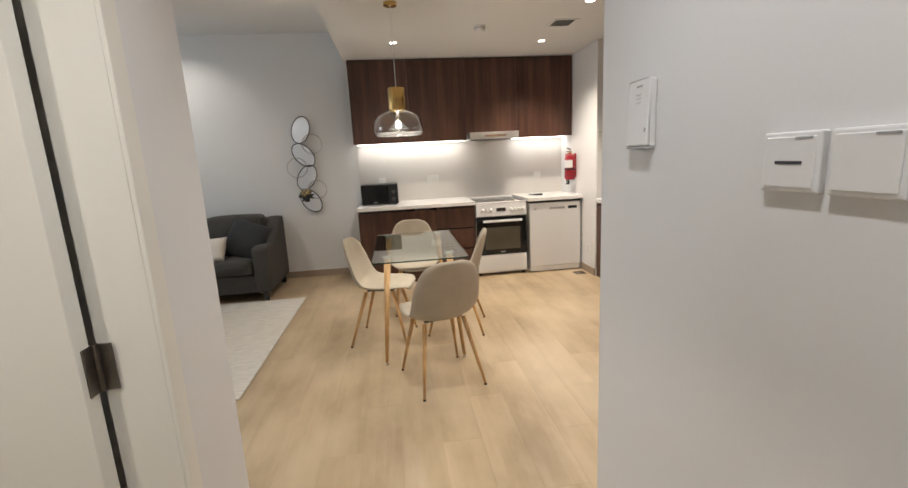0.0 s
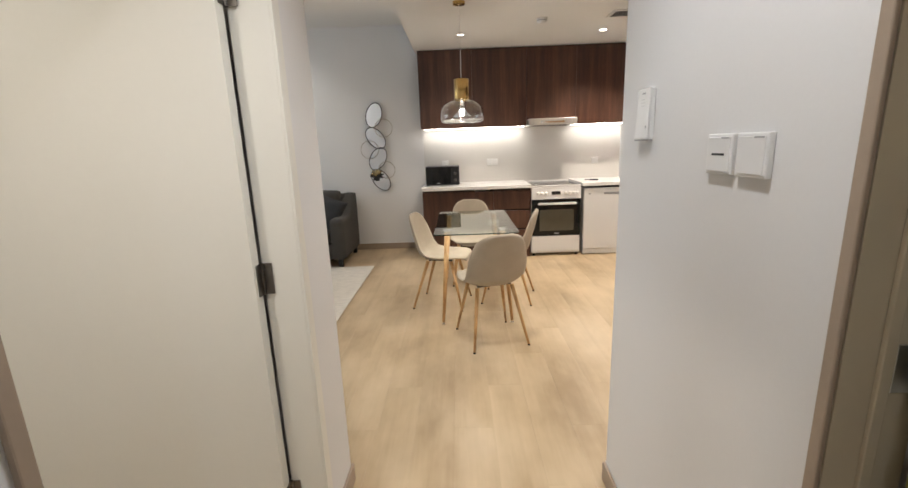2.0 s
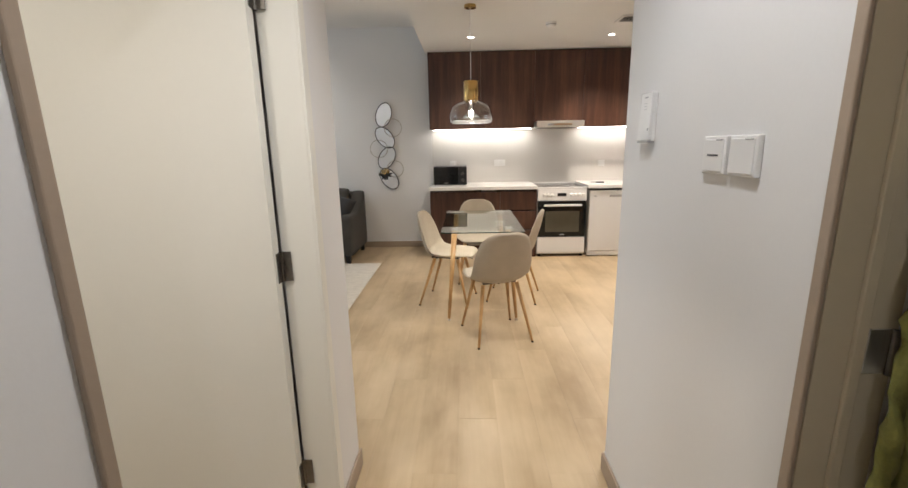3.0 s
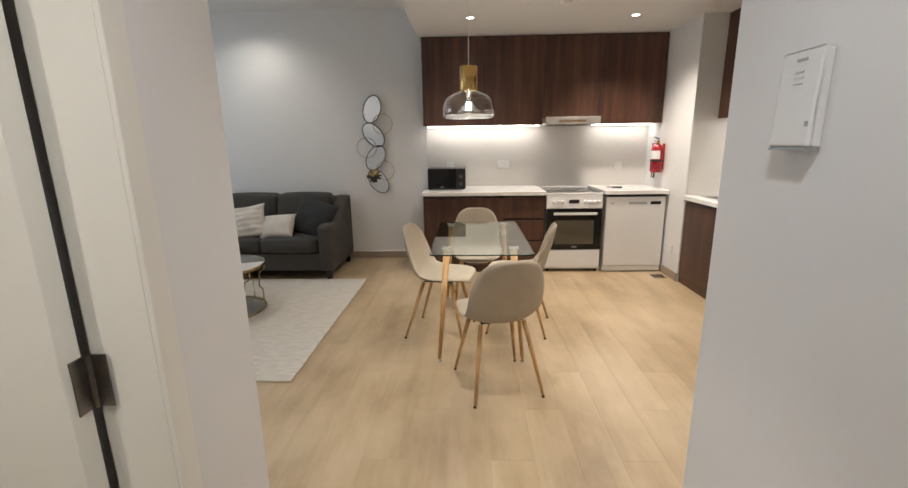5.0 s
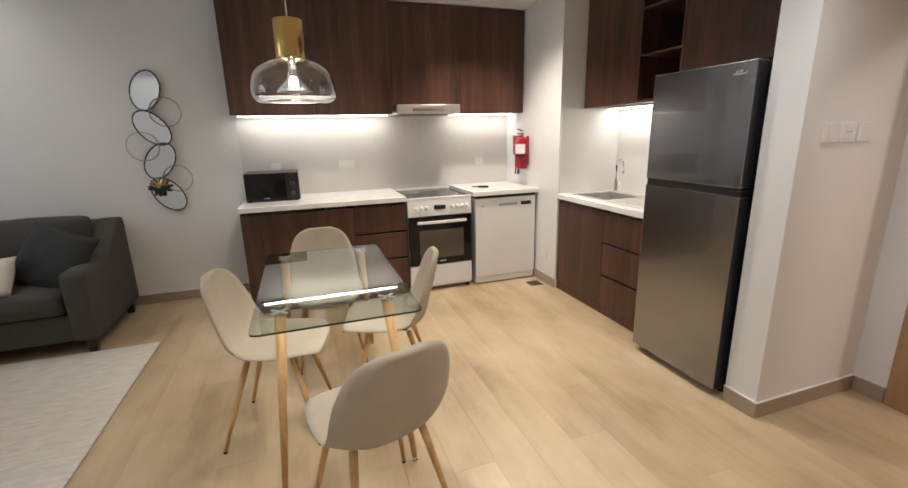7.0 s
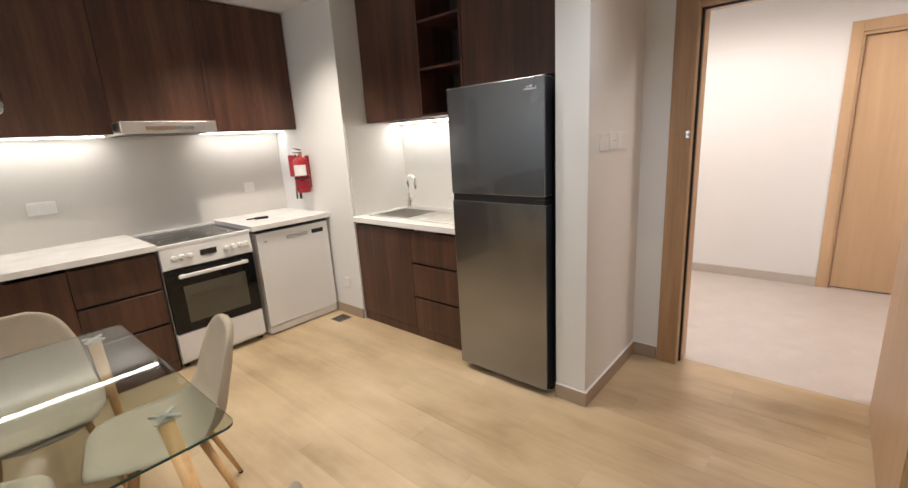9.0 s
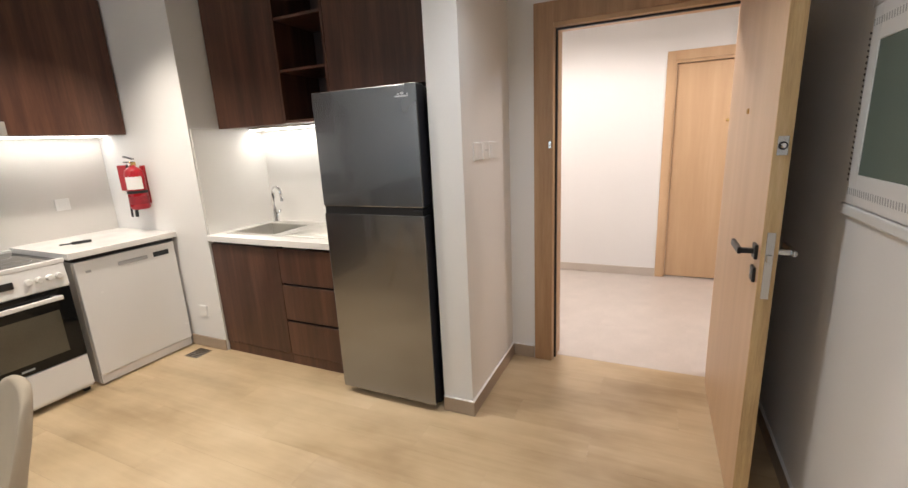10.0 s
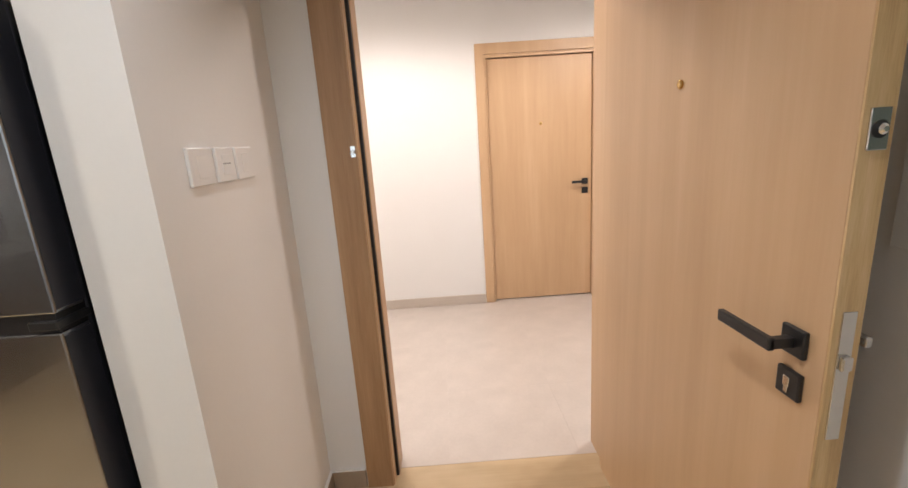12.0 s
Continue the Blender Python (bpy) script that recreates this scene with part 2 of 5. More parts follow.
WHITE_LABEL = surface("paper_label", (0.78, 0.77, 0.75), 0.5, vary=0.02, bump=0.0)
INK = surface("dark_ink", (0.04, 0.04, 0.045), 0.5, bump=0.0)
PALE_INK = surface("pale_grey_ink", (0.60, 0.595, 0.58), 0.5, bump=0.0)
GREY_INK = surface("grey_ink", (0.36, 0.36, 0.36), 0.5, bump=0.0)
DB_PAINT = surface("grey_white_panel_paint", (0.70, 0.695, 0.68), 0.4, vary=0.02, bump=0.02)
DB_WINDOW = surface("smoked_green_window", (0.14, 0.18, 0.155), 0.12, vary=0.05, bump=0.0)
GREEN = surface("olive_hanging_cloth", (0.17, 0.16, 0.035), 0.85, vary=0.35, scale=25, grain=140, bump=0.4)
MIRROR = surface("mirror_silver", (0.92, 0.93, 0.94), 0.03, 1.0, vary=0.0, bump=0.0, rough_vary=0.0)
FRAME_METAL = surface("dark_frame_metal", (0.12, 0.11, 0.10), 0.4, 1.0, vary=0.1)
RING_METAL = surface("pale_ring_metal", (0.42, 0.38, 0.32), 0.35, 1.0, vary=0.1)
CLEAR = glass("clear_glass", (0.97, 0.98, 0.97))
TABLE_GLASS = glass("table_glass", (0.67, 0.735, 0.70), 0.02, ior=1.38)
PANE = glass("window_glass", (0.97, 0.99, 1.0))
GLASS_EDGE = surface("dark_glass_edge", (0.02, 0.05, 0.04), 0.1, bump=0.0)
LED = glow("led_strip", (1.0, 0.95, 0.88), 11.0)
LAMP_DISC = glow("lamp_disc", (1.0, 0.93, 0.82), 18.0)
BULB = glow("bulb", (1.0, 0.88, 0.70), 1.8)
SMOKED = glass("smoked_base_glass", (0.62, 0.66, 0.70))
FROST = glass("misted_glass", (0.97, 0.96, 0.94), 0.10)
DISPLAY = surface("dark_display", (0.02, 0.022, 0.025), 0.1, bump=0.0)


# ---- mesh helpers ----
def origin_of(ob):
    p = Vector((0, 0, 0))
    while ob:
        p += ob.location
        ob = ob.parent
    return p


def part(name, bm, material, parent=None, label="", smooth=False):
    """Links a bmesh, given in world metres, as one mesh object under its parent."""
    me = bpy.data.meshes.new(name)
    if parent:
        bmesh.ops.translate(bm, vec=-origin_of(parent), verts=bm.verts)
    if smooth:
        for f in bm.faces:
            f.smooth = True
    bm.to_mesh(me)
    bm.free()
    for m in material if isinstance(material, (list, tuple)) else (material,):
        me.materials.append(m)
    ob = new(name, me)
    ob.parent = parent
    if label:
        tagged(ob, label)
    return ob


def thing(name, loc, label, category, group=""):
    ob = new(name)
    ob.empty_display_size = 0.1
    ob.location = loc
    return tagged(ob, label, category, group)


def setting(name, bm, material, label, smooth=False):
    return tagged(part(name, bm, material, None, label, smooth), kind="structure")


def put(dst, src):
    """Adds src to dst and frees src."""
    me = bpy.data.meshes.new("tmp")
    src.to_mesh(me)
    src.free()
    dst.from_mesh(me)
    bpy.data.meshes.remove(me)
    return dst


def box(x0, x1, y0, y1, z0, z1, bevel=0.0, seg=2):
    bm = bmesh.new()
    lo, hi = (min(x0, x1), min(y0, y1), min(z0, z1)), (max(x0, x1), max(y0, y1), max(z0, z1))
    bmesh.ops.create_cube(bm, size=1)
    for v in bm.verts:
        v.co = Vector([lo[i] + (v.co[i] + 0.5) * (hi[i] - lo[i]) for i in range(3)])
    if bevel:
        bmesh.ops.bevel(bm, geom=bm.edges[:], offset=bevel, segments=seg, affect='EDGES', profile=0.5)
    return bm


def boxes(*specs):
    bm = bmesh.new()
    for s in specs:
        put(bm, box(*s))
    return bm


def tube(points, r, n=10, closed=False, r_end=None):
    """A round bar along points; the radius may taper to r_end."""
    bm = bmesh.new()
    pts = [Vector(p) for p in points]
    rings = []
    k = len(pts)
    for i, p in enumerate(pts):
        a = pts[i - 1] if i or closed else pts[0]
        c = pts[(i + 1) % k] if i < k - 1 or closed else pts[-1]
        d = (c - a).normalized()
        side = d.cross(Vector((0, 0, 1)))
        if side.length < 1e-3:
            side = Vector((1, 0, 0))
        side.normalize()
        up = side.cross(d).normalized()
        rad = r if r_end is None else r + (r_end - r) * i / (k - 1)
        rings.append([bm.verts.new(p + rad * (math.cos(2 * math.pi * j / n) * side + math.sin(2 * math.pi * j / n) * up)) for j in range(n)])
    for i in range(k if closed else k - 1):
        u, w = rings[i], rings[(i + 1) % k]
        for j in range(n):
            bm.faces.new((u[j], u[(j + 1) % n], w[(j + 1) % n], w[j]))
    if not closed:
        bm.faces.new(rings[0][::-1])
        bm.faces.new(rings[-1])
    bmesh.ops.recalc_face_normals(bm, faces=bm.faces)
    return bm


def lathe(profile, center, n=32, closed=False):
    """Turns (radius, height) pairs about the upright through center."""
    bm = bmesh.new()
    cx, cy, cz = center
    rings = []
    for r, z in profile:
        if r < 1e-6:
            rings.append([bm.verts.new((cx, cy, cz + z))])
        else:
            rings.append([bm.verts.new((cx + r * math.cos(2 * math.pi * j / n), cy + r * math.sin(2 * math.pi * j / n), cz + z)) for j in range(n)])
    pairs = list(zip(rings, rings[1:]))
    if closed:
        pairs.append((rings[-1], rings[0]))
    for u, w in pairs:
        for j in range(n):
            k = (j + 1) % n
            if len(u) == 1 and len(w) > 1:
                bm.faces.new((u[0], w[k], w[j]))
            elif len(w) == 1 and len(u) > 1:
                bm.faces.new((u[j], u[k], w[0]))
            elif len(u) > 1:
                bm.faces.new((u[j], u[k], w[k], w[j]))
    bmesh.ops.recalc_face_normals(bm, faces=bm.faces)
    return bm


def cushion(w, d, h, m, n=14, pinch=0.5, wrinkle=0.012, seed=0.0, pleat=0.0):
    """A stuffed cushion of w x d, thick in the middle, placed by the matrix m."""
    bm = bmesh.new()
    grid = {}
    for sgn in (1, -1):
        for i in range(n + 1):
            for j in range(n + 1):
                u, v = 2 * i / n - 1, 2 * j / n - 1
                rim = i in (0, n) or j in (0, n)
                if rim and sgn == -1:
                    grid[sgn, i, j] = grid[1, i, j]
                    continue
                t = max(0.0, (1 - u * u) * (1 - v * v)) ** pinch
                x = u * w / 2 * (1 - 0.05 * (1 - v * v) * abs(u) ** 3)
                y = v * d / 2 * (1 - 0.05 * (1 - u * u) * abs(v) ** 3)
                wr = wrinkle * noise.noise(Vector((x * 9 + seed, y * 9, sgn * 3 + seed))) + pleat * math.sin(y * 105)
                grid[sgn, i, j] = bm.verts.new(m @ Vector((x, y, sgn * (t * h / 2 + (wr if not rim else 0)))))
    for sgn in (1, -1):
        for i in range(n):
            for j in range(n):
                q = [grid[sgn, i, j], grid[sgn, i + 1, j], grid[sgn, i + 1, j + 1], grid[sgn, i, j + 1]]
                bm.faces.new(q if sgn == 1 else q[::-1])
    bmesh.ops.recalc_face_normals(bm, faces=bm.faces)
    return bm


def puffy(x0, x1, y0, y1, z0, z1, bevel=0.05, puff=0.02):
    """An upholstered block with full rounded edges and slightly swollen faces."""
    bm = box(x0, x1, y0, y1, z0, z1)
    bmesh.ops.subdivide_edges(bm, edges=bm.edges[:], cuts=9, use_grid_fill=True)
    c = Vector(((x0 + x1) / 2, (y0 + y1) / 2, (z0 + z1) / 2))
    h = Vector((abs(x1 - x0) / 2, abs(y1 - y0) / 2, abs(z1 - z0) / 2))
    for v in bm.verts:
        q = v.co - c
        inner = Vector([max(-h[i] + bevel, min(h[i] - bevel, q[i])) for i in range(3)])
        d = q - inner
        if d.length > 1e-6:
            d = d.normalized() * bevel
        n = [1 - (inner[i] / max(h[i] - bevel, 1e-4)) ** 2 for i in range(3)]
        sw = Vector([(1 if q[i] > 0 else -1) * puff * n[(i + 1) % 3] * n[(i + 2) % 3] if abs(abs(q[i]) - h[i]) < 1e-4 else 0 for i in range(3)])
        v.co = c + inner + d + sw
    return bm


def turned(bm, loc, axis, degrees):
    bmesh.ops.transform(bm, matrix=Matrix.Translation(loc) @ Matrix.Rotation(radians(degrees), 4, axis), verts=bm.verts)
    return bm


def sheared(bm, fn):
    for v in bm.verts:
        v.co = Vector(fn(v.co))
    return bm


# ---- structure ----
setting("ceiling", boxes((-0.035, 6.0, 4.83, NORTH + 0.2, CEIL, CEIL + 0.6), (-5.6, 6.0, 2.3, 4.83, CEIL, CEIL + 0.6), (-1.7, 6.0, -1.6, 2.3, CEIL, CEIL + 0.25)), CEILING, "matt white dropped plaster ceiling over kitchen and hall")
setting("ceiling_living", boxes((-5.6, -0.035, 4.83, 7.8, HIGH, HIGH + 0.15)), CEILING, "matt white raised plaster ceiling over the sofa")
setting("wall_north", boxes((-3.06, SIDE + 0.15, NORTH, NORTH + 0.6, 0, HIGH)), PAINT, "white painted wall behind kitchen and sofa")
setting("wall_recess", boxes((-5.6, -3.06, 7.5, 7.65, 0, HIGH), (-3.085, -3.06, NORTH - 0.004, 7.5, 0, HIGH)), PAINT, "white painted recessed wall beside the sofa")
setting("wall_west", boxes((-5.65, -5.5, 2.2, 3.6, 0, HIGH), (-5.65, -5.5, 6.4, 7.65, 0, HIGH), (-5.65, -5.5, 3.6, 6.4, 0, 0.25), (-5.65, -5.5, 3.6, 6.4, 2.6, HIGH)), PAINT, "white painted window wall of the living room")
setting("wall_living_south", boxes((-5.5, HALL_L, 2.33, 2.45, 0, HIGH)), PAINT, "white painted wall of the living room")
setting("wall_hall_left", boxes((-0.157, HALL_L, 2.155, 2.33, 0, CEIL), (-0.157, HALL_L, -1.2, 1.236, 0, CEIL), (-0.157, HALL_L, 1.236, 2.155, 2.12, CEIL)), PAINT, "white painted hall wall with a door opening")
setting("wall_hall_right", boxes((HALL_R, HALL_R + 0.125, 1.47, 2.42, 0, CEIL), (HALL_R, HALL_R + 0.125, -1.2, 0.55, 0, CEIL), (HALL_R, HALL_R + 0.125, 0.55, 1.47, 2.12, CEIL)), PAINT, "white painted hall wall with switches and a door opening")
setting("wall_hall_end", boxes((-0.2, 1.2, -1.3, -1.2, 0, CEIL)), PAINT, "white painted end wall of the hall")
setting("wall_entry_south", boxes((HALL_R + 0.125, ENTRY, 2.27, 2.42, 0, CEIL)), PAINT, "white painted wall with a distribution board")
setting("wall_side_rooms", boxes((-1.5, -0.157, 0.1, 0.2, 0, CEIL), (-1.6, -1.5, 0.1, 2.33, 0, CEIL), (1.17, 3.2, 0.1, 0.2, 0, CEIL), (3.1, 3.2, 0.2, 2.27, 0, CEIL)), PAINT, "plain painted walls of the side rooms")
setting("wall_kitchen_side", boxes((SIDE, NICHE + 0.15, 5.862, NORTH, 0, CEIL)), PAINT, "white painted side wall of the kitchen")
setting("wall_niche", boxes((NICHE, NICHE + 0.12, 3.985, 5.862, 0, CEIL)), PAINT, "white painted wall behind the sink")
setting("wall_stub", boxes((2.559, ENTRY + 0.12, 3.813, 3.985, 0, CEIL)), PAINT, "white painted stub wall beside the fridge")
setting("wall_entry", boxes((ENTRY, ENTRY + 0.16, 3.56, 3.813, 0, CEIL), (ENTRY, ENTRY + 0.16, 2.27, 2.62, 0, CEIL), (ENTRY, ENTRY + 0.16, 2.62, 3.56, 2.10, CEIL)), PAINT, "white painted wall with the entrance door opening")
setting("wall_corridor", boxes((CORR, CORR + 0.15, -1.5, 1.938, 0, CEIL), (CORR, CORR + 0.15, 2.857, 7.0, 0, CEIL), (CORR, CORR + 0.15, 1.938, 2.857, 2.092, CEIL),
                               (CORR + 0.1, CORR + 0.15, 1.938, 2.857, 0, 2.092)), PAINT, "white painted far wall of the corridor")
setting("wall_corridor_ends", boxes((3.47, CORR, 6.9, 7.0, 0, CEIL), (3.2, CORR, -1.5, -1.4, 0, CEIL), (NICHE + 0.12, 3.47, 3.985, 7.0, 0, CEIL), (3.2, ENTRY + 0.16, -1.5, 2.27, 0, CEIL)), PAINT, "white painted corridor walls")


def skirting(name, runs, material, label):
    bm = bmesh.new()
    for r in runs:
        put(bm, box(*r, 0.0, 0.085, 0.003, 1))
    setting(name, bm, material, label)


T = 0.012
skirting("baseboard", [(-3.06, 0.0, NORTH - T, NORTH), (SIDE - T, SIDE, 5.862, 6.24), (2.559 - T, 2.559, 3.813 - T, 3.985), (2.559, ENTRY, 3.813 - T, 3.813),
                       (ENTRY - T, ENTRY, 3.66, 3.80), (HALL_R - T, HALL_R, 1.483, 2.42 + T), (HALL_R, ENTRY - T, 2.42, 2.42 + T), (HALL_L, HALL_L + T, 2.186, 2.45 + T),
                       (-5.5, HALL_L, 2.45, 2.45 + T), (HALL_L, HALL_L + T, -1.2, 1.225), (HALL_R - T, HALL_R, -1.2, 0.48)], SKIRT, "taupe brown skirting board along the walls")
skirting("baseboard_corridor", [(CORR - T, CORR, 2.924, 6.9), (CORR - T, CORR, -1.4, 1.870)], GREY_SKIRT, "grey beige stone skirting in the corridor")
# thin white strips stand in for the highlight on the dusty skirting top
setting("skirting_highlight", boxes((2.559 - T, 2.559, 3.80, 3.985, 0.0852, 0.0885), (2.559, ENTRY, 3.813 - T, 3.813, 0.0852, 0.0885), (ENTRY - T, ENTRY, 3.66, 3.80, 0.0852, 0.0885),
                        (HALL_R, ENTRY - T, 2.42, 2.42 + T, 0.0852, 0.088), (-3.06, 0.0, NORTH - T, NORTH, 0.0852, 0.0875)), PAINT, "white strip for the highlight along the dusty skirting top")
setting("trim", boxes((-3.075, -3.045, NORTH - 0.008, NORTH + 0.02, 0.085, HIGH)), PAINT, "pale plaster corner bead")

# living room window
win = tagged(new("window_1"), "large white framed living room window", kind="structure")
win.location = (-5.55, 5.0, 0.25)
part("window_frame", boxes((-5.6, -5.53, 3.6, 6.4, 0.25, 0.31), (-5.6, -5.53, 3.6, 6.4, 2.54, 2.6), (-5.6, -5.53, 3.6, 3.66, 0.31, 2.54), (-5.6, -5.53, 6.34, 6.4, 0.31, 2.54), (-5.6, -5.53, 4.97, 5.03, 0.31, 2.54)), PLASTIC, win)
for ya, yb in ((3.66, 4.97), (5.03, 6.34)):
    ob = part("pane", box(-5.57, -5.562, ya, yb, 0.31, 2.54), PANE, win)
    ob.visible_shadow = False


# ---- inner doors of the hall ----
def hinge(parent, x, y, z, sx, sy):
    """A butt hinge: knuckle and two plates."""
    h = part("hinge", lathe([(0, -0.05), (0.0065, -0.05), (0.0065, 0.05), (0, 0.05)], (x, y, z), 10), HINGE, parent, "dull steel hinge")
    part("plate", box(x, x + sx, y + 0.001, y + 0.004, z - 0.05, z + 0.05, 0.0008, 1), HINGE, h)
    part("plate", box(x - 0.003, x, y - sy, y, z - 0.05, z + 0.05, 0.0008, 1), HINGE, h)
    return h


fr = tagged(new("door_frame_1"), "cream lacquered door frame in the hall", kind="structure")
fr.location = (-0.1, 2.15, 0)
part("jamb", boxes((-0.16, HALL_L, 2.135, 2.154, 0, 2.12)), CREAM, fr)
part("jamb", boxes((-0.16, HALL_L + 0.004, 1.240, 1.256, 0, 2.12)), CREAM, fr)
part("head", boxes((-0.16, HALL_L, 1.257, 2.134, 2.10, 2.12)), CREAM, fr)
part("architrave", box(HALL_L, HALL_L + 0.010, 2.135, 2.185, 0, 2.155, 0.002), CREAM, fr)
part("architrave", box(HALL_L, HALL_L + 0.010, 1.234, 1.257, 0, 2.155, 0.003), SKIRT, fr, "taupe edge strip")
part("architrave", box(HALL_L, HALL_L + 0.010, 1.258, 2.134, 2.118, 2.155, 0.002), CREAM, fr)
door = tagged(new("door_1"), "cream lacquered inner door standing open", kind="structure")
door.location = (-0.16, 2.12, 0)
part("leaf", box(-1.03, -0.163, 2.078, 2.120, 0.008, 2.095, 0.002), CREAM, door)
for z in (0.24, 1.03, 1.86):
    hinge(door, -0.160, 2.1265, z, 0.032, 0.034)

fr = tagged(new("door_frame_2"), "cream lacquered door frame with one jamb coloured taupe for shade", kind="structure")
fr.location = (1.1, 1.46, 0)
# this jamb and stop have their shade put into the colour
part("jamb", boxes((HALL_R + 0.001, HALL_R + 0.13, 1.447, 1.468, 0, 2.12)), SHADED_LACQUER, fr)
part("stop", box(HALL_R + 0.055, HALL_R + 0.075, 1.438, 1.4468, 0, 2.10, 0.002), SHADED_LACQUER, fr)
part("jamb", boxes((HALL_R - 0.008, HALL_R + 0.13, 0.55, 0.57, 0, 2.12)), CREAM, fr)
part("head", boxes((HALL_R - 0.008, HALL_R + 0.13, 0.57, 1.45, 2.10, 2.12)), CREAM, fr)
part("architrave", box(HALL_R - 0.010, HALL_R, 1.447, 1.470, 0, 2.155, 0.003), SKIRT, fr, "taupe edge strip")
part("architrave", box(HALL_R - 0.010, HALL_R, 0.52, 0.555, 0, 2.155, 0.003), SKIRT, fr, "taupe edge strip")
part("architrave", box(HALL_R - 0.010, HALL_R, 0.555, 1.460, 2.118, 2.155, 0.003), SKIRT, fr, "taupe edge strip")
door = tagged(new("door_2"), "cream lacquered inner door standing open into a dark room", kind="structure")
door.location = (1.146, 1.43, 0)
part("leaf", box(1.170, 2.03, 1.402, 1.432, 0.008, 2.095, 0.002), CREAM, door)
for z in (0.24, 1.03, 1.86):
    h = part("hinge", lathe([(0, -0.041), (0.0065, -0.041), (0.0065, 0.041), (0, 0.041)], (1.166, 1.4385, z + 0.025), 10), HINGE, door, "dull steel hinge")
    part("plate", box(1.126, 1.162, 1.4435, 1.4468, z - 0.016, z + 0.066, 0.0008, 1), SATIN, h)
    part("plate", box(1.168, 1.1695, 1.405, 1.436, z - 0.016, z + 0.066), HINGE, h)
cloth = tagged(new("hanging_cloth"), "olive green knotted cloth hanging on the open door", "cloth")
cloth.location = (1.24, 1.39, 0.35)
for i in range(9):
    x = 1.136 + 0.028 * i
    part("strand", tube([(x + 0.006 * math.sin(z * 31 + i), 1.385 + 0.005 * math.cos(z * 23 + i), z) for z in [0.35 + 0.06 * k for k in range(19)]], 0.0165, 7), GREEN, cloth, "", True)

# ---- entrance door ----
fr = tagged(new("door_frame_3"), "oak veneered entrance door frame with black seal", kind="structure")
fr.location = (ENTRY, 3.56, 0)
part("architrave", box(ENTRY - 0.016, ENTRY, 3.545, 3.655, 0, 2.20, 0.002), OAK_FRAME, fr)
part("architrave", box(ENTRY - 0.016, ENTRY, 2.545, 2.600, 0, 2.20, 0.002), OAK_FRAME, fr)
part("architrave", box(ENTRY - 0.016, ENTRY, 2.600, 3.545, 2.09, 2.20, 0.002), OAK_FRAME, fr)
part("jamb", boxes((ENTRY - 0.012, ENTRY + 0.06, 3.540, 3.545, 0, 2.095), (ENTRY + 0.06, ENTRY + 0.17, 3.525, 3.56, 0, 2.095)), OAK, fr)
part("jamb", boxes((ENTRY, ENTRY + 0.17, 2.605, 2.625, 0, 2.095)), OAK, fr)
part("head", boxes((ENTRY, ENTRY + 0.17, 2.625, 3.54, 2.07, 2.095)), OAK, fr)
part("seal_and_gap_shade", box(ENTRY + 0.045, ENTRY + 0.06, 3.528, 3.540, 0, 2.07), BLACK, fr, "black rubber seal")
part("seal_and_gap_shade", box(ENTRY + 0.045, ENTRY + 0.06, 2.63, 3.528, 2.058, 2.07), BLACK, fr, "black rubber seal")
part("strike_plate", boxes((ENTRY - 0.019, ENTRY - 0.0155, 3.548, 3.566, 1.398, 1.438, 0.001), (ENTRY - 0.028, ENTRY - 0.018, 3.550, 3.562, 1.410, 1.424, 0.003)), STEEL, fr, "chrome latch plate")
ent = tagged(new("door_3"), "oak veneered entrance door standing wide open", kind="structure")
ent.location = (3.29, 2.62, 0)
part("leaf", box(2.312, 3.30, 2.597, 2.645, 0.01, 2.065, 0.0015), OAK, ent)
part("edge_band", box(2.308, 2.3118, 2.5975, 2.6445, 0.011, 2.064), OAK_EDGE, ent, "pale oak edge band")
lp = part("lock_plate", box(2.3055, 2.3082, 2.609, 2.633, 0.90, 1.13, 0.001, 1), STEEL, ent, "satin steel lock plate")
part("bolt", box(2.297, 2.306, 2.612, 2.630, 1.03, 1.055, 0.003), STEEL, lp)
hd = part("door_handle", box(2.345, 2.397, 2.645, 2.655, 1.026, 1.078, 0.003), BLACK, ent, "black square lever handle")
part("neck", box(2.362, 2.380, 2.655, 2.700, 1.043, 1.061, 0.002), BLACK, hd)
part("lever", box(2.362, 2.505, 2.690, 2.703, 1.040, 1.064, 0.003), BLACK, hd)
cy = part("keyhole_plate", box(2.345, 2.397, 2.645, 2.655, 0.945, 0.997, 0.003), BLACK, ent, "black keyhole plate")
part("cylinder", boxes((2.364, 2.378, 2.655, 2.658, 0.965, 0.985, 0.002), (2.367, 2.375, 2.655, 2.6575, 0.953, 0.966, 0.001)), CHROME, cy)
hb = part("door_handle", box(2.345, 2.397, 2.587, 2.597, 1.026, 1.078, 0.003), STEEL, ent, "satin steel inside lever")
part("lever", boxes((2.362, 2.380, 2.545, 2.587, 1.043, 1.061, 0.002), (2.345, 2.49, 2.535, 2.548, 1.042, 1.062, 0.003)), STEEL, hb)
part("peephole", turned(lathe([(0, 0), (0.011, 0), (0.011, 0.005), (0.007, 0.007), (0, 0.006)], (0, 0, 0), 16), (2.795, 2.645, 1.53), 'X', -90), BRASS, ent, "small brass peephole")
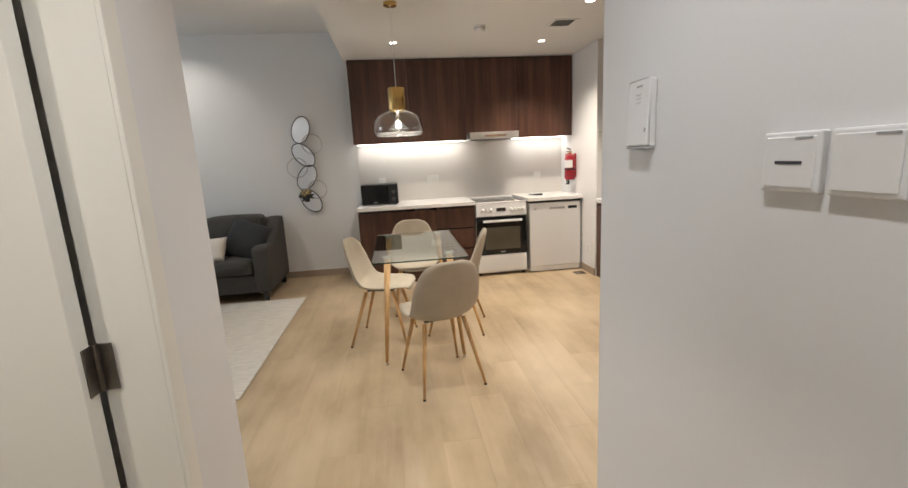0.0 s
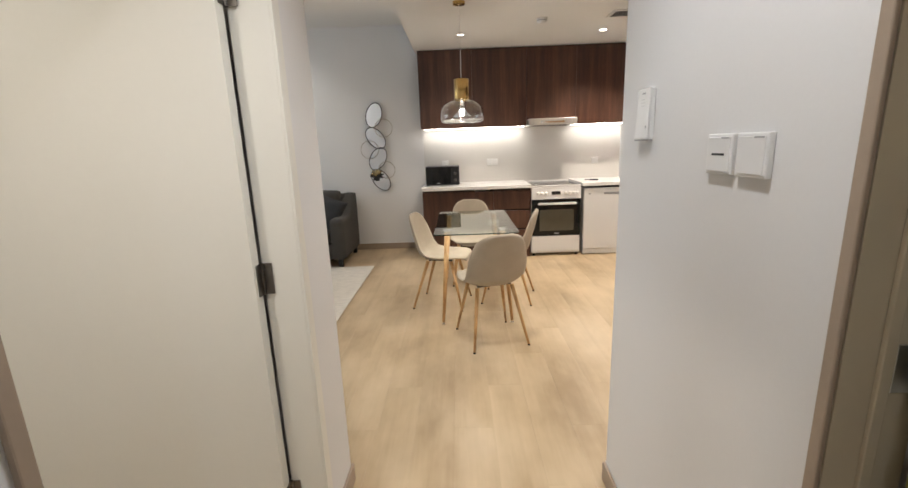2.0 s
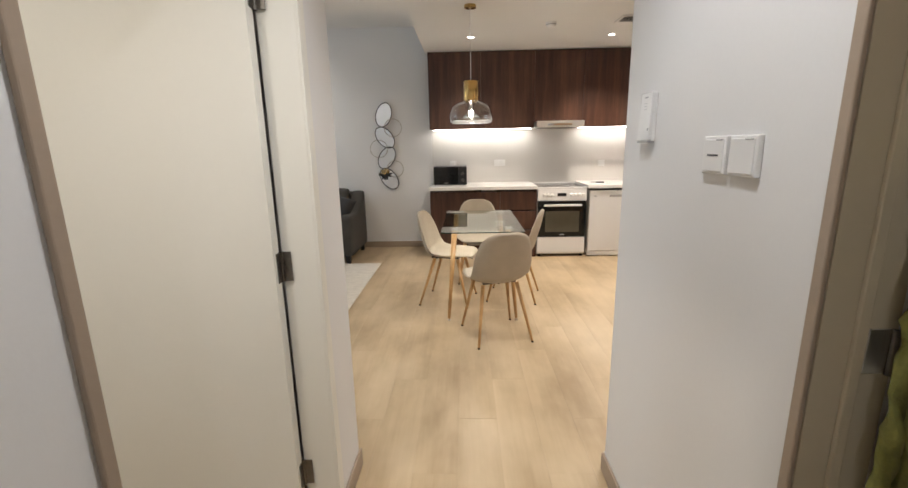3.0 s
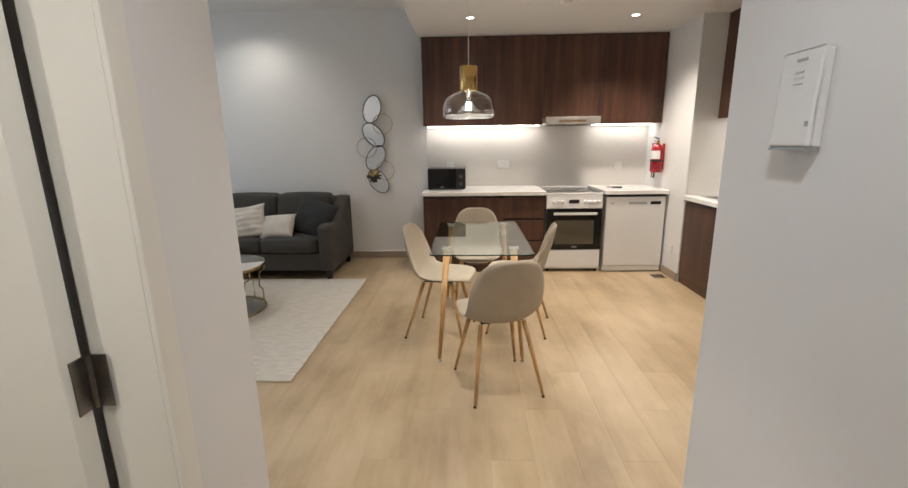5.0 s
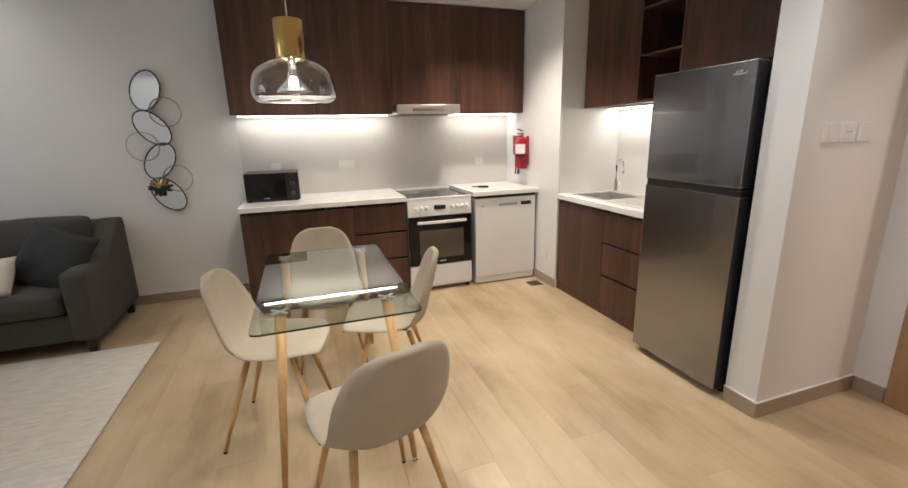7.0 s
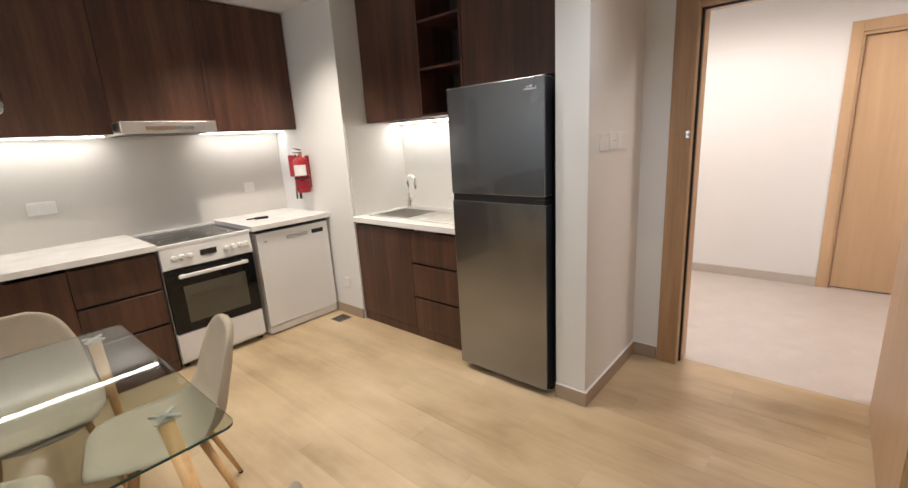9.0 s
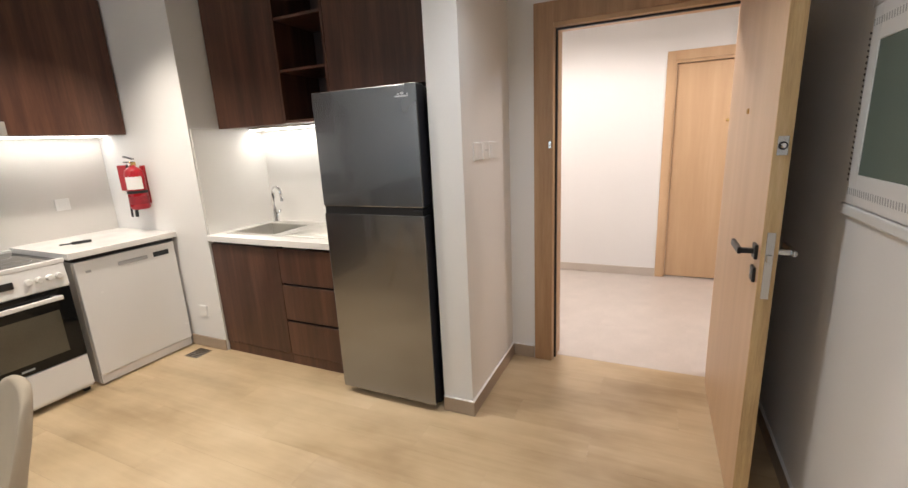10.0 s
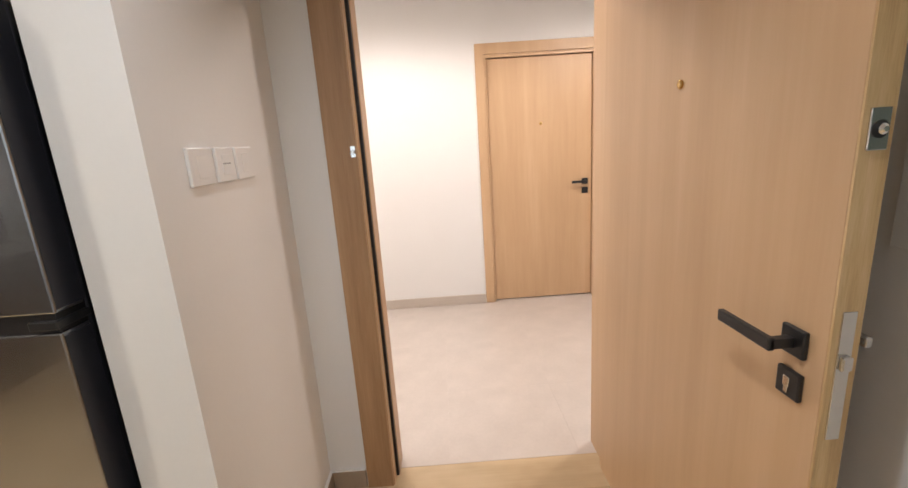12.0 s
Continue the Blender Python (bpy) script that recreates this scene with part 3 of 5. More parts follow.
dl = part("latch_plate", boxes((2.3045, 2.3085, 2.606, 2.636, 1.378, 1.438, 0.0015)), STEEL, ent, "steel roller latch plate")
part("recess", turned(lathe([(0, 0), (0.013, 0), (0.013, 0.0015), (0, 0.0015)], (0, 0, 0), 20), (2.3047, 2.621, 1.408), 'Y', -90), BLACK, dl)
part("roller", turned(lathe([(0, 0), (0.008, 0), (0.008, 0.005), (0.004, 0.009), (0, 0.009)], (0, 0, 0), 16), (2.3035, 2.621, 1.408), 'Y', -90), CHROME, dl)

# ---- corridor door ----
fr = tagged(new("door_frame_4"), "oak veneered corridor door frame", kind="structure")
fr.location = (CORR, 2.36, 0)
part("architrave", box(CORR - 0.015, CORR, 2.851, 2.922, 0.0, 2.17, 0.002), OAK, fr)
part("architrave", box(CORR - 0.015, CORR, 1.872, 1.945, 0.0, 2.17, 0.002), OAK, fr)
part("architrave", box(CORR - 0.015, CORR, 1.945, 2.851, 2.088, 2.17, 0.002), OAK, fr)
part("jamb", box(CORR, CORR + 0.09, 2.834, 2.856, 0.0, 2.088), OAK, fr)
part("jamb", box(CORR, CORR + 0.09, 1.94, 1.962, 0.0, 2.088), OAK, fr)
part("head", box(CORR, CORR + 0.09, 1.962, 2.834, 2.063, 2.088), OAK, fr)
dc = tagged(new("door_4"), "closed oak veneered neighbour door across the corridor", kind="structure")
dc.location = (CORR + 0.05, 2.36, 0)
part("leaf", box(CORR + 0.03, CORR + 0.08, 1.966, 2.83, 0.01, 2.058, 0.002), OAK, dc)
h = part("door_handle", box(CORR + 0.02, CORR + 0.03, 1.998, 2.049, 1.005, 1.056, 0.002), BLACK, dc, "black lever handle")
part("lever", boxes((CORR - 0.02, CORR + 0.02, 2.016, 2.032, 1.022, 1.04, 0.002), (CORR - 0.025, CORR - 0.012, 2.016, 2.149, 1.02, 1.041, 0.002)), BLACK, h)
part("keyhole_plate", box(CORR + 0.02, CORR + 0.03, 1.998, 2.049, 0.927, 0.978, 0.002), BLACK, dc)
part("peephole", turned(lathe([(0, 0), (0.013, 0), (0.013, 0.004), (0, 0.006)], (0, 0, 0), 14), (CORR + 0.03, 2.393, 1.532), 'Y', -90), BRASS, dc)

# ---- kitchen, long run ----
def cabinet(name, loc, label, body, fronts, group, gaps=(), handles=()):
    t = thing(name, loc, label, "cabinet", group)
    part("body", body, WALNUT_IN, t)
    for nm, b in fronts:
        part(nm, box(*b, 0.0015, 1), WALNUT, t)
    for g in gaps:
        # the groove's shade is put in as a near-black strip
        part("finger_groove", box(*g), GROOVE_SHADE, t, "recessed finger groove coloured near-black for its shade")
    return t


YF = 6.235
cabinet("base_cabinet", (0.33, 6.55, 0), "walnut veneered base cabinet with a plain door", boxes((0.005, 0.655, YF + 0.02, 6.90, 0.0, 0.868)),
        [("door", (0.005, 0.445, YF, YF + 0.019, 0.09, 0.845)), ("door", (0.449, 0.885, YF, YF + 0.019, 0.09, 0.845)), ("plinth", (0.005, 0.885, YF + 0.004, YF + 0.019, 0.0, 0.086))], "kitchen base cabinets")
cabinet("drawer_cabinet", (1.12, 6.55, 0), "walnut veneered base cabinet with three drawers", boxes((0.889, 1.345, YF + 0.02, 6.90, 0.0, 0.868)),
        [("drawer", (0.889, 1.343, YF, YF + 0.019, 0.613, 0.845)), ("drawer", (0.889, 1.343, YF, YF + 0.019, 0.369, 0.595)), ("drawer", (0.889, 1.343, YF, YF + 0.019, 0.09, 0.351)),
         ("plinth", (0.889, 1.343, YF + 0.004, YF + 0.019, 0.0, 0.086))], "kitchen base cabinets",
        [(0.889, 1.343, YF + 0.015, YF + 0.021, 0.595, 0.613), (0.889, 1.343, YF + 0.015, YF + 0.021, 0.351, 0.369)])
wt = thing("worktop", (0.67, 6.55, 0.87), "white stone worktop on the base cabinets", "worktop")
part("slab", box(-0.004, 1.348, 6.195, 6.905, 0.872, 0.912, 0.003), QUARTZ, wt)
wt = thing("worktop", (2.32, 6.55, 0.87), "white stone worktop above the dishwasher", "worktop")
part("slab", box(1.975, 2.657, 6.195, 6.905, 0.872, 0.912, 0.003), QUARTZ, wt)
setting("splashback", boxes((0.0, 2.658, 6.906, NORTH - 0.002, 0.86, 1.72)), SPLASH, "pale grey glossy splashback panel")

UY = 6.53
for k, (xa, xb, za, lab) in enumerate(((0.0, 0.662, 1.637, "tall walnut veneered wall cabinet"), (0.662, 1.338, 1.637, "tall walnut veneered wall cabinet"),
                                      (1.338, 1.952, 1.702, "walnut veneered wall cabinet above the extractor"), (1.952, 2.650, 1.637, "tall walnut veneered wall cabinet"))):
    t = thing("wall_cabinet", ((xa + xb) / 2, 6.72, za), lab, "cabinet", "kitchen wall cabinets")
    part("body", boxes((xa + 0.001, xb - 0.001, UY + 0.02, 6.905, za, 2.556)), WALNUT, t)
    part("door", box(xa + 0.0015, xb - 0.0015, UY, UY + 0.019, za - 0.012, 2.548, 0.0015, 1), WALNUT, t)
for xa, xb in ((0.03, 1.335), (1.96, 2.645)):
    t = thing("led_strip", ((xa + xb) / 2, 6.74, 1.63), "thin white light strip under the wall cabinets", "light", "under-cabinet lights")
    part("channel", box(xa, xb, 6.78, 6.82, 1.6285, 1.6365), STEEL, t)
    part("diffuser", box(xa, xb, 6.783, 6.817, 1.618, 1.6285, 0.003), LED, t, "glowing white diffuser")
hood = thing("extractor_hood", (1.65, 6.6, 1.62), "slim stainless steel extractor hood under the cabinet", "hood")
part("body", box(1.36, 1.955, 6.46, 6.90, 1.622, 1.700, 0.003), SATIN, hood)
part("front_strip", box(1.36, 1.955, 6.448, 6.459, 1.622, 1.702, 0.003), SATIN, hood)
part("filter", box(1.40, 1.66, 6.50, 6.86, 1.617, 1.621), FRAME_METAL, hood)
part("filter", box(1.665, 1.92, 6.50, 6.86, 1.617, 1.621), FRAME_METAL, hood)
part("button_strip", box(1.50, 1.80, 6.4455, 6.4475, 1.645, 1.668), CHROME, hood)

# cooker
ck = thing("cooker", (1.66, 6.5, 0), "white freestanding electric cooker with a black oven door", "cooker")
part("body", box(1.357, 1.963, 6.25, 6.89, 0.03, 0.868, 0.004), ENAMEL, ck)
part("hob", box(1.357, 1.963, 6.255, 6.89, 0.872, 0.884, 0.004), BLACK_GLASS, ck, "black ceramic hob")
part("hob_trim", box(1.352, 1.968, 6.225, 6.258, 0.866, 0.890, 0.003), ENAMEL, ck)
part("rear_trim", box(1.352, 1.968, 6.86, 6.893, 0.866, 0.90, 0.003), ENAMEL, ck)
for x, y, r in ((1.51, 6.41, 0.09), (1.81, 6.41, 0.075), (1.51, 6.70, 0.075), (1.81, 6.70, 0.09)):
    part("cooking_zone", lathe([(r, 0), (r, 0.0012), (r - 0.004, 0.0012), (r - 0.004, 0)], (x, y, 0.884), 28, True), GREY_INK, ck)
pn = part("control_panel", sheared(box(1.357, 1.963, 6.215, 6.25, 0.722, 0.866, 0.005), lambda c: (c.x, c.y + (0.012 if c.z > 0.8 and c.y < 6.23 else 0), c.z)), ENAMEL, ck, "white control panel")
for x in (1.435, 1.485, 1.535, 1.775, 1.825, 1.875, 1.92):
    kb = lathe([(0, 0), (0.019, 0), (0.017, 0.018), (0.013, 0.022), (0, 0.022)], (0, 0, 0), 18)
    bmesh.ops.transform(kb, matrix=Matrix.Translation((x, 6.220, 0.795)) @ Matrix.Rotation(radians(90), 4, 'X'), verts=kb.verts)
    part("knob", kb, PLASTIC, pn)
part("display", box(1.60, 1.71, 6.213, 6.222, 0.778, 0.818, 0.002), DISPLAY, pn, "black clock display")
od = part("oven_door", box(1.360, 1.960, 6.218, 6.248, 0.262, 0.716, 0.004), BLACK_GLASS, ck, "black glass oven door")
part("oven_window", box(1.455, 1.880, 6.2155, 6.2185, 0.325, 0.590), OVEN_GLASS, od)
hb = part("oven_handle", box(1.43, 1.90, 6.172, 6.190, 0.655, 0.682, 0.006), ENAMEL, od, "white bar handle")
for x in (1.455, 1.865):
    part("bracket", box(x, x + 0.022, 6.188, 6.220, 0.659, 0.678, 0.002), ENAMEL, hb)
part("badge", box(1.64, 1.70, 6.2165, 6.219, 0.285, 0.297), GREY_INK, od)
part("storage_drawer", box(1.360, 1.960, 6.220, 6.248, 0.055, 0.256, 0.004), ENAMEL, ck)
for x in (1.38, 1.92):
    part("foot", box(x, x + 0.03, 6.27, 6.30, 0.0, 0.03), BLACK, ck)

# dishwasher
dw = thing("dishwasher", (2.32, 6.5, 0), "white freestanding dishwasher under the worktop", "dishwasher")
part("body", box(2.003, 2.635, 6.25, 6.88, 0.012, 0.845, 0.004), ENAMEL, dw)
dd = part("door", box(2.004, 2.634, 6.216, 6.249, 0.075, 0.842, 0.005), ENAMEL, dw)
part("grip", box(2.245, 2.435, 6.2135, 6.217, 0.762, 0.788, 0.004), GREY_INK, dd, "recessed grey grip")
part("display", box(2.475, 2.585, 6.2135, 6.217, 0.760, 0.795, 0.002), DISPLAY, dd, "small black display")
part("badge", box(2.055, 2.085, 6.2145, 6.217, 0.765, 0.78), GREY_INK, dd)
part("kickplate", box(2.006, 2.632, 6.228, 6.249, 0.012, 0.071, 0.002), ENAMEL, dw)
# black filler stands for the shade in the gap below the worktop
part("seal_and_gap_shade", box(2.003, 2.637, 6.225, 6.88, 0.846, 0.870), BLACK, dw)

# microwave
mw = thing("microwave", (0.255, 6.67, 0.912), "small black microwave oven on the worktop", "microwave")
part("body", box(0.038, 0.472, 6.515, 6.85, 0.920, 1.152, 0.005), BLACK, mw)
md = part("door", box(0.040, 0.362, 6.498, 6.514, 0.924, 1.149, 0.004), BLACK_GLASS, mw, "black glass door")
part("window", box(0.075, 0.325, 6.4965, 6.4985, 0.965, 1.115), BLACK_GLASS, md)
part("badge", box(0.18, 0.225, 6.4962, 6.4985, 0.938, 0.946), GREY_INK, md)
mp = part("control_panel", box(0.365, 0.470, 6.499, 6.514, 0.924, 1.149, 0.003), BLACK, mw)
for z in (0.975, 1.06):
    kb = lathe([(0, 0), (0.02, 0), (0.018, 0.014), (0, 0.014)], (0, 0, 0), 18)
    bmesh.ops.transform(kb, matrix=Matrix.Translation((0.418, 6.4985, z)) @ Matrix.Rotation(radians(90), 4, 'X'), verts=kb.verts)
    part("knob", kb, FRAME_METAL, mp)
for x in (0.06, 0.44):
    for y in (6.54, 6.82):
        part("foot", box(x - 0.012, x + 0.012, y - 0.012, y + 0.012, 0.912, 0.920), BLACK, mw)


def socket(x, y, z, w, h, axis, group, label, dots=2, depth=0.010, name="wall_socket", mat=None):
    """A wall plate; axis names the outward side: -y, +y or -x."""
    t = thing(name, (x, y, z), label, "socket" if name == "wall_socket" else "switch", group)
    mat = mat or PLASTIC
    if axis == "-y":
        part("plate", box(x - w / 2, x + w / 2, y - depth, y, z - h / 2, z + h / 2, 0.003), mat, t)
        for k in range(dots):
            cx = x + (k - (dots - 1) / 2) * w / max(dots, 1)
            part("insert", box(cx - 0.022, cx + 0.022, y - depth - 0.0015, y - depth + 0.001, z - h * 0.3, z + h * 0.3, 0.001, 1), mat, t)
    elif axis == "+y":
        part("plate", box(x - w / 2, x + w / 2, y, y + depth, z - h / 2, z + h / 2, 0.003), mat, t)
        part("rocker", box(x - w * 0.36, x + w * 0.36, y + depth - 0.001, y + depth + 0.002, z - h * 0.36, z + h * 0.36, 0.001, 1), mat, t)
    else:
        part("plate", box(x - depth, x, y - w / 2, y + w / 2, z - h / 2, z + h / 2, 0.003), mat, t)
        part("rocker", box(x - depth - 0.002, x - depth + 0.001, y - w * 0.42, y + w * 0.42, z - h * 0.42, z + h * 0.42, 0.001, 1), mat, t)
    return t


socket(0.285, 6.906, 1.172, 0.09, 0.085, "-y", "kitchen sockets", "white wall socket above the microwave", 1)
pg = thing("plug", (0.285, 6.89, 1.175), "white plug in the wall socket", "plug")
part("body", box(0.262, 0.308, 6.862, 6.8935, 1.15, 1.20, 0.006), PLASTIC, pg)
socket(0.93, 6.906, 1.175, 0.15, 0.085, "-y", "kitchen sockets", "white double wall socket on the splashback", 2)
socket(2.325, 6.906, 1.15, 0.09, 0.085, "-y", "kitchen sockets", "white wall socket above the dishwasher", 1)
socket(SIDE, 6.05, 0.30, 0.085, 0.085, "-x", "kitchen sockets", "white low wall socket", 1)

# remote-like lighter on the worktop
ph = thing("gas_lighter", (2.18, 6.52, 0.912), "small black lighter lying on the worktop", "lighter")
part("handle", sheared(box(-0.02, 0.075, -0.014, 0.014, 0.0, 0.02, 0.005), lambda c: (2.17 + c.x, 6.50 - c.x * 0.35 + c.y, 0.912 + c.z)), BLACK, ph)
part("nozzle", tube([(2.15, 6.507, 0.922), (2.09, 6.528, 0.922)], 0.005, 8), BLACK, ph)

# extinguisher on the side wall
ex = thing("fire_extinguisher", (2.585, 6.43, 1.1), "red fire extinguisher hung on the wall with a black hose", "extinguisher")
EX, EY = 2.585, 6.43
part("cylinder", lathe([(0, 1.085), (0.05, 1.087), (0.062, 1.10), (0.062, 1.335), (0.056, 1.365), (0.035, 1.388), (0.02, 1.395), (0.02, 1.41), (0, 1.41)], (EX, EY, 0), 28), RED, ex, "red painted cylinder", True)
lb = bmesh.new()
for a in range(8):
    a0, a1 = radians(175 + a * 13), radians(175 + (a + 1) * 13)
    q = [lb.verts.new((EX + 0.0632 * math.cos(t), EY + 0.0632 * math.sin(t), z)) for t, z in ((a0, 1.235), (a1, 1.235), (a1, 1.325), (a0, 1.325))]
    lb.faces.new(q)
part("label", lb, WHITE_LABEL, ex, "white paper label")
part("strap", lathe([(0.0635, 1.205), (0.066, 1.205), (0.066, 1.225), (0.0635, 1.225)], (EX, EY, 0), 28, True), BLACK, ex, "black strap")
part("valve", boxes((EX - 0.018, EX + 0.018, EY - 0.018, EY + 0.018, 1.40, 1.43, 0.004)), BRASS, ex)
part("lever", sheared(box(-0.012, 0.012, -0.10, 0.025, 0, 0.008, 0.002), lambda c: (EX + c.x, EY - c.y * 0.8, 1.44 + c.z + abs(c.y) * 0.25)), BLACK, ex)
part("carry_handle", box(EX - 0.012, EX + 0.012, EY - 0.02, EY + 0.085, 1.425, 1.433, 0.002), BLACK, ex)
part("hose", tube([(EX, EY + 0.02, 1.42), (EX + 0.01, EY + 0.075, 1.405), (EX + 0.03, EY + 0.14, 1.35), (EX + 0.04, EY + 0.18, 1.22), (EX + 0.04, EY + 0.20, 1.015)], 0.008, 8), BLACK, ex, "black rubber hose", True)
part("nozzle", tube([(EX + 0.035, EY + 0.11, 1.22), (EX + 0.035, EY + 0.12, 1.10), (EX + 0.035, EY + 0.13, 1.02)], 0.008, 8, r_end=0.013), BLACK, ex, "black discharge nozzle", True)
part("hose_clip", box(EX, EX + 0.03, EY + 0.05, EY + 0.105, 1.215, 1.235, 0.003), BLACK, ex)
part("wall_bracket", box(EX + 0.058, SIDE, EY - 0.02, EY + 0.02, 1.12, 1.40, 0.002), RED, ex)
part("back_plate", box(SIDE - 0.012, SIDE, EY + 0.14, EY + 0.31, 1.212, 1.405, 0.003), RED, ex, "flat red wall plate")
part("gauge", turned(lathe([(0, 0), (0.013, 0), (0.013, 0.008), (0, 0.008)], (0, 0, 0), 16), (EX - 0.018, EY - 0.005, 1.414), 'Y', -90), CHROME, ex, "small round pressure gauge")
part("strip_label", lathe([(0.0632, 1.125), (0.0638, 1.125), (0.0638, 1.185), (0.0632, 1.185)], (EX, EY, 0), 28, True), EX_DARK, ex, "darker printed band")

dr = thing("floor_drain", (2.55, 6.04, 0), "square steel floor drain grate", "drain")
part("frame", boxes((2.48, 2.61, 5.975, 5.985, 0.0005, 0.004), (2.48, 2.61, 6.095, 6.105, 0.0005, 0.004), (2.48, 2.49, 5.985, 6.095, 0.0005, 0.004), (2.60, 2.61, 5.985, 6.095, 0.0005, 0.004)), STEEL, dr)
part("backing", box(2.49, 2.60, 5.985, 6.095, 0.0003, 0.001), BLACK, dr)
for k in range(5):
    part("slat", box(2.498 + k * 0.021, 2.508 + k * 0.021, 5.985, 6.095, 0.001, 0.0035), STEEL, dr)

# ---- kitchen, sink run ----
XF = 2.672
cabinet("sink_cabinet", (2.97, 5.54, 0), "walnut veneered sink cabinet with a plain door", boxes((XF + 0.02, 3.275, 5.222, 5.856, 0.0, 0.70), (XF + 0.02, XF + 0.05, 5.222, 5.856, 0.70, 0.85)),
        [("door", (XF, XF + 0.019, 5.224, 5.858, 0.075, 0.832)), ("plinth", (XF + 0.004, XF + 0.019, 5.222, 5.856, 0.0, 0.071))], "sink run cabinets")
cabinet("sink_drawer_cabinet", (2.97, 4.94, 0), "walnut veneered cabinet with three drawers", boxes((XF + 0.02, 3.275, 4.66, 5.218, 0.0, 0.70)),
        [("drawer", (XF, XF + 0.019, 4.66, 5.220, 0.596, 0.832)), ("drawer", (XF, XF + 0.019, 4.66, 5.220, 0.333, 0.578)), ("drawer", (XF, XF + 0.019, 4.66, 5.220, 0.075, 0.315)),
         ("plinth", (XF + 0.004, XF + 0.019, 4.66, 5.218, 0.0, 0.071))], "sink run cabinets",
        [(XF + 0.015, XF + 0.021, 4.66, 5.218, 0.578, 0.596), (XF + 0.015, XF + 0.021, 4.66, 5.218, 0.315, 0.333)])
# worktop with a real cut-out for the bowl
B0, B1, B2, B3 = 2.775, 3.125, 5.335, 5.73
wt = thing("worktop", (2.97, 5.25, 0.855), "white stone worktop around the sink", "worktop")
part("slab", boxes((2.645, B0, 4.655, 5.858, 0.855, 0.896, 0.002), (B1, 3.277, 4.655, 5.858, 0.855, 0.896, 0.002), (B0, B1, 4.655, B2, 0.855, 0.896), (B0, B1, B3, 5.858, 0.855, 0.896)), QUARTZ, wt)
sk = thing("sink", (2.98, 5.3, 0.896), "stainless steel sink with a ribbed drainer", "sink")
part("rim", boxes((2.745, B0, 4.80, 5.775, 0.8965, 0.902, 0.002), (B1, 3.235, 4.80, 5.775, 0.8965, 0.902, 0.002), (B0, B1, B3, 5.775, 0.8965, 0.902), (B0, B1, 5.295, B2, 0.8965, 0.902), (B0, B1, 4.80, 4.83, 0.8965, 0.902)), SATIN, sk)
part("bowl", boxes((B0, B0 + 0.004, B2, B3, 0.73, 0.90), (B1 - 0.004, B1, B2, B3, 0.73, 0.90), (B0, B1, B2, B2 + 0.004, 0.73, 0.90), (B0, B1, B3 - 0.004, B3, 0.73, 0.90), (B0, B1, B2, B3, 0.725, 0.73)), SATIN, sk)
part("drain_basket", lathe([(0, 0.731), (0.04, 0.731), (0.042, 0.735), (0.03, 0.734), (0, 0.733)], (2.95, 5.53, 0), 20), CHROME, sk)
dn = part("drainer", box(B0, B1, 4.83, 5.295, 0.8965, 0.899), SATIN, sk)
for k in range(9):
    part("rib", box(2.795 + k * 0.037, 2.81 + k * 0.037, 4.86, 5.26, 0.899, 0.904, 0.002, 1), SATIN, dn)
TX, TY = 3.175, 5.725
tp = thing("tap", (TX, TY, 0.902), "chrome swan-neck kitchen tap beside the sink bowl", "tap")
part("base", lathe([(0, 0), (0.027, 0), (0.027, 0.010), (0.021, 0.016), (0.021, 0.075), (0.017, 0.082), (0, 0.082)], (TX, TY, 0.902), 20), CHROME, tp, smooth=True)
SR = 0.047
neck = [(0.0, 0.97), (0.0, 1.135)] + [(SR - SR * math.cos(a), 1.135 + SR * math.sin(a)) for a in [math.pi * k / 10 for k in range(1, 11)]] + [(2 * SR + 0.004, 1.095)]
part("spout", tube([(TX - 0.12 * d, TY - 0.99 * d, z) for d, z in neck], 0.0125, 12), CHROME, tp, smooth=True)
part("nozzle", lathe([(0.009, 1.070), (0.014, 1.070), (0.014, 1.098), (0.009, 1.098)], (TX - 0.12 * (2 * SR + 0.004), TY - 0.99 * (2 * SR + 0.004), 0), 14, True), CHROME, tp)
part("lever", tube([(TX, TY - 0.012, 0.955), (TX - 0.012, TY - 0.05, 0.968), (TX - 0.022, TY - 0.085, 1.005)], 0.012, 10, r_end=0.006), CHROME, tp, smooth=True)
setting("splashback_sink", boxes((3.268, NICHE - 0.001, 4.02, 5.857, 0.88, 1.66), (2.67, 3.268, 5.850, 5.8605, 0.897, 1.63)), SPLASH, "white glossy splashback behind the sink")

UX = 2.885
t = thing("wall_cabinet", (3.08, 5.54, 1.63), "walnut veneered wall cabinet beside an open shelf", "cabinet", "sink run wall cabinets")
part("body", box(UX + 0.02, 3.266, 5.226, 5.848, 1.642, 2.556), WALNUT, t)
part("door", box(UX, UX + 0.019, 5.226, 5.848, 1.628, 2.550, 0.0015, 1), WALNUT, t)
t = thing("open_shelf_unit", (3.08, 5.02, 1.63), "dark open shelf unit between the wall cabinets", "shelf", "sink run wall cabinets")
part("side", box(UX, 3.266, 5.206, 5.224, 1.632, 2.556), WALNUT, t)
part("side", box(UX, 3.266, 4.820, 4.838, 1.632, 2.556), WALNUT, t)
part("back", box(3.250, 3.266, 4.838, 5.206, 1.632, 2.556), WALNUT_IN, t)
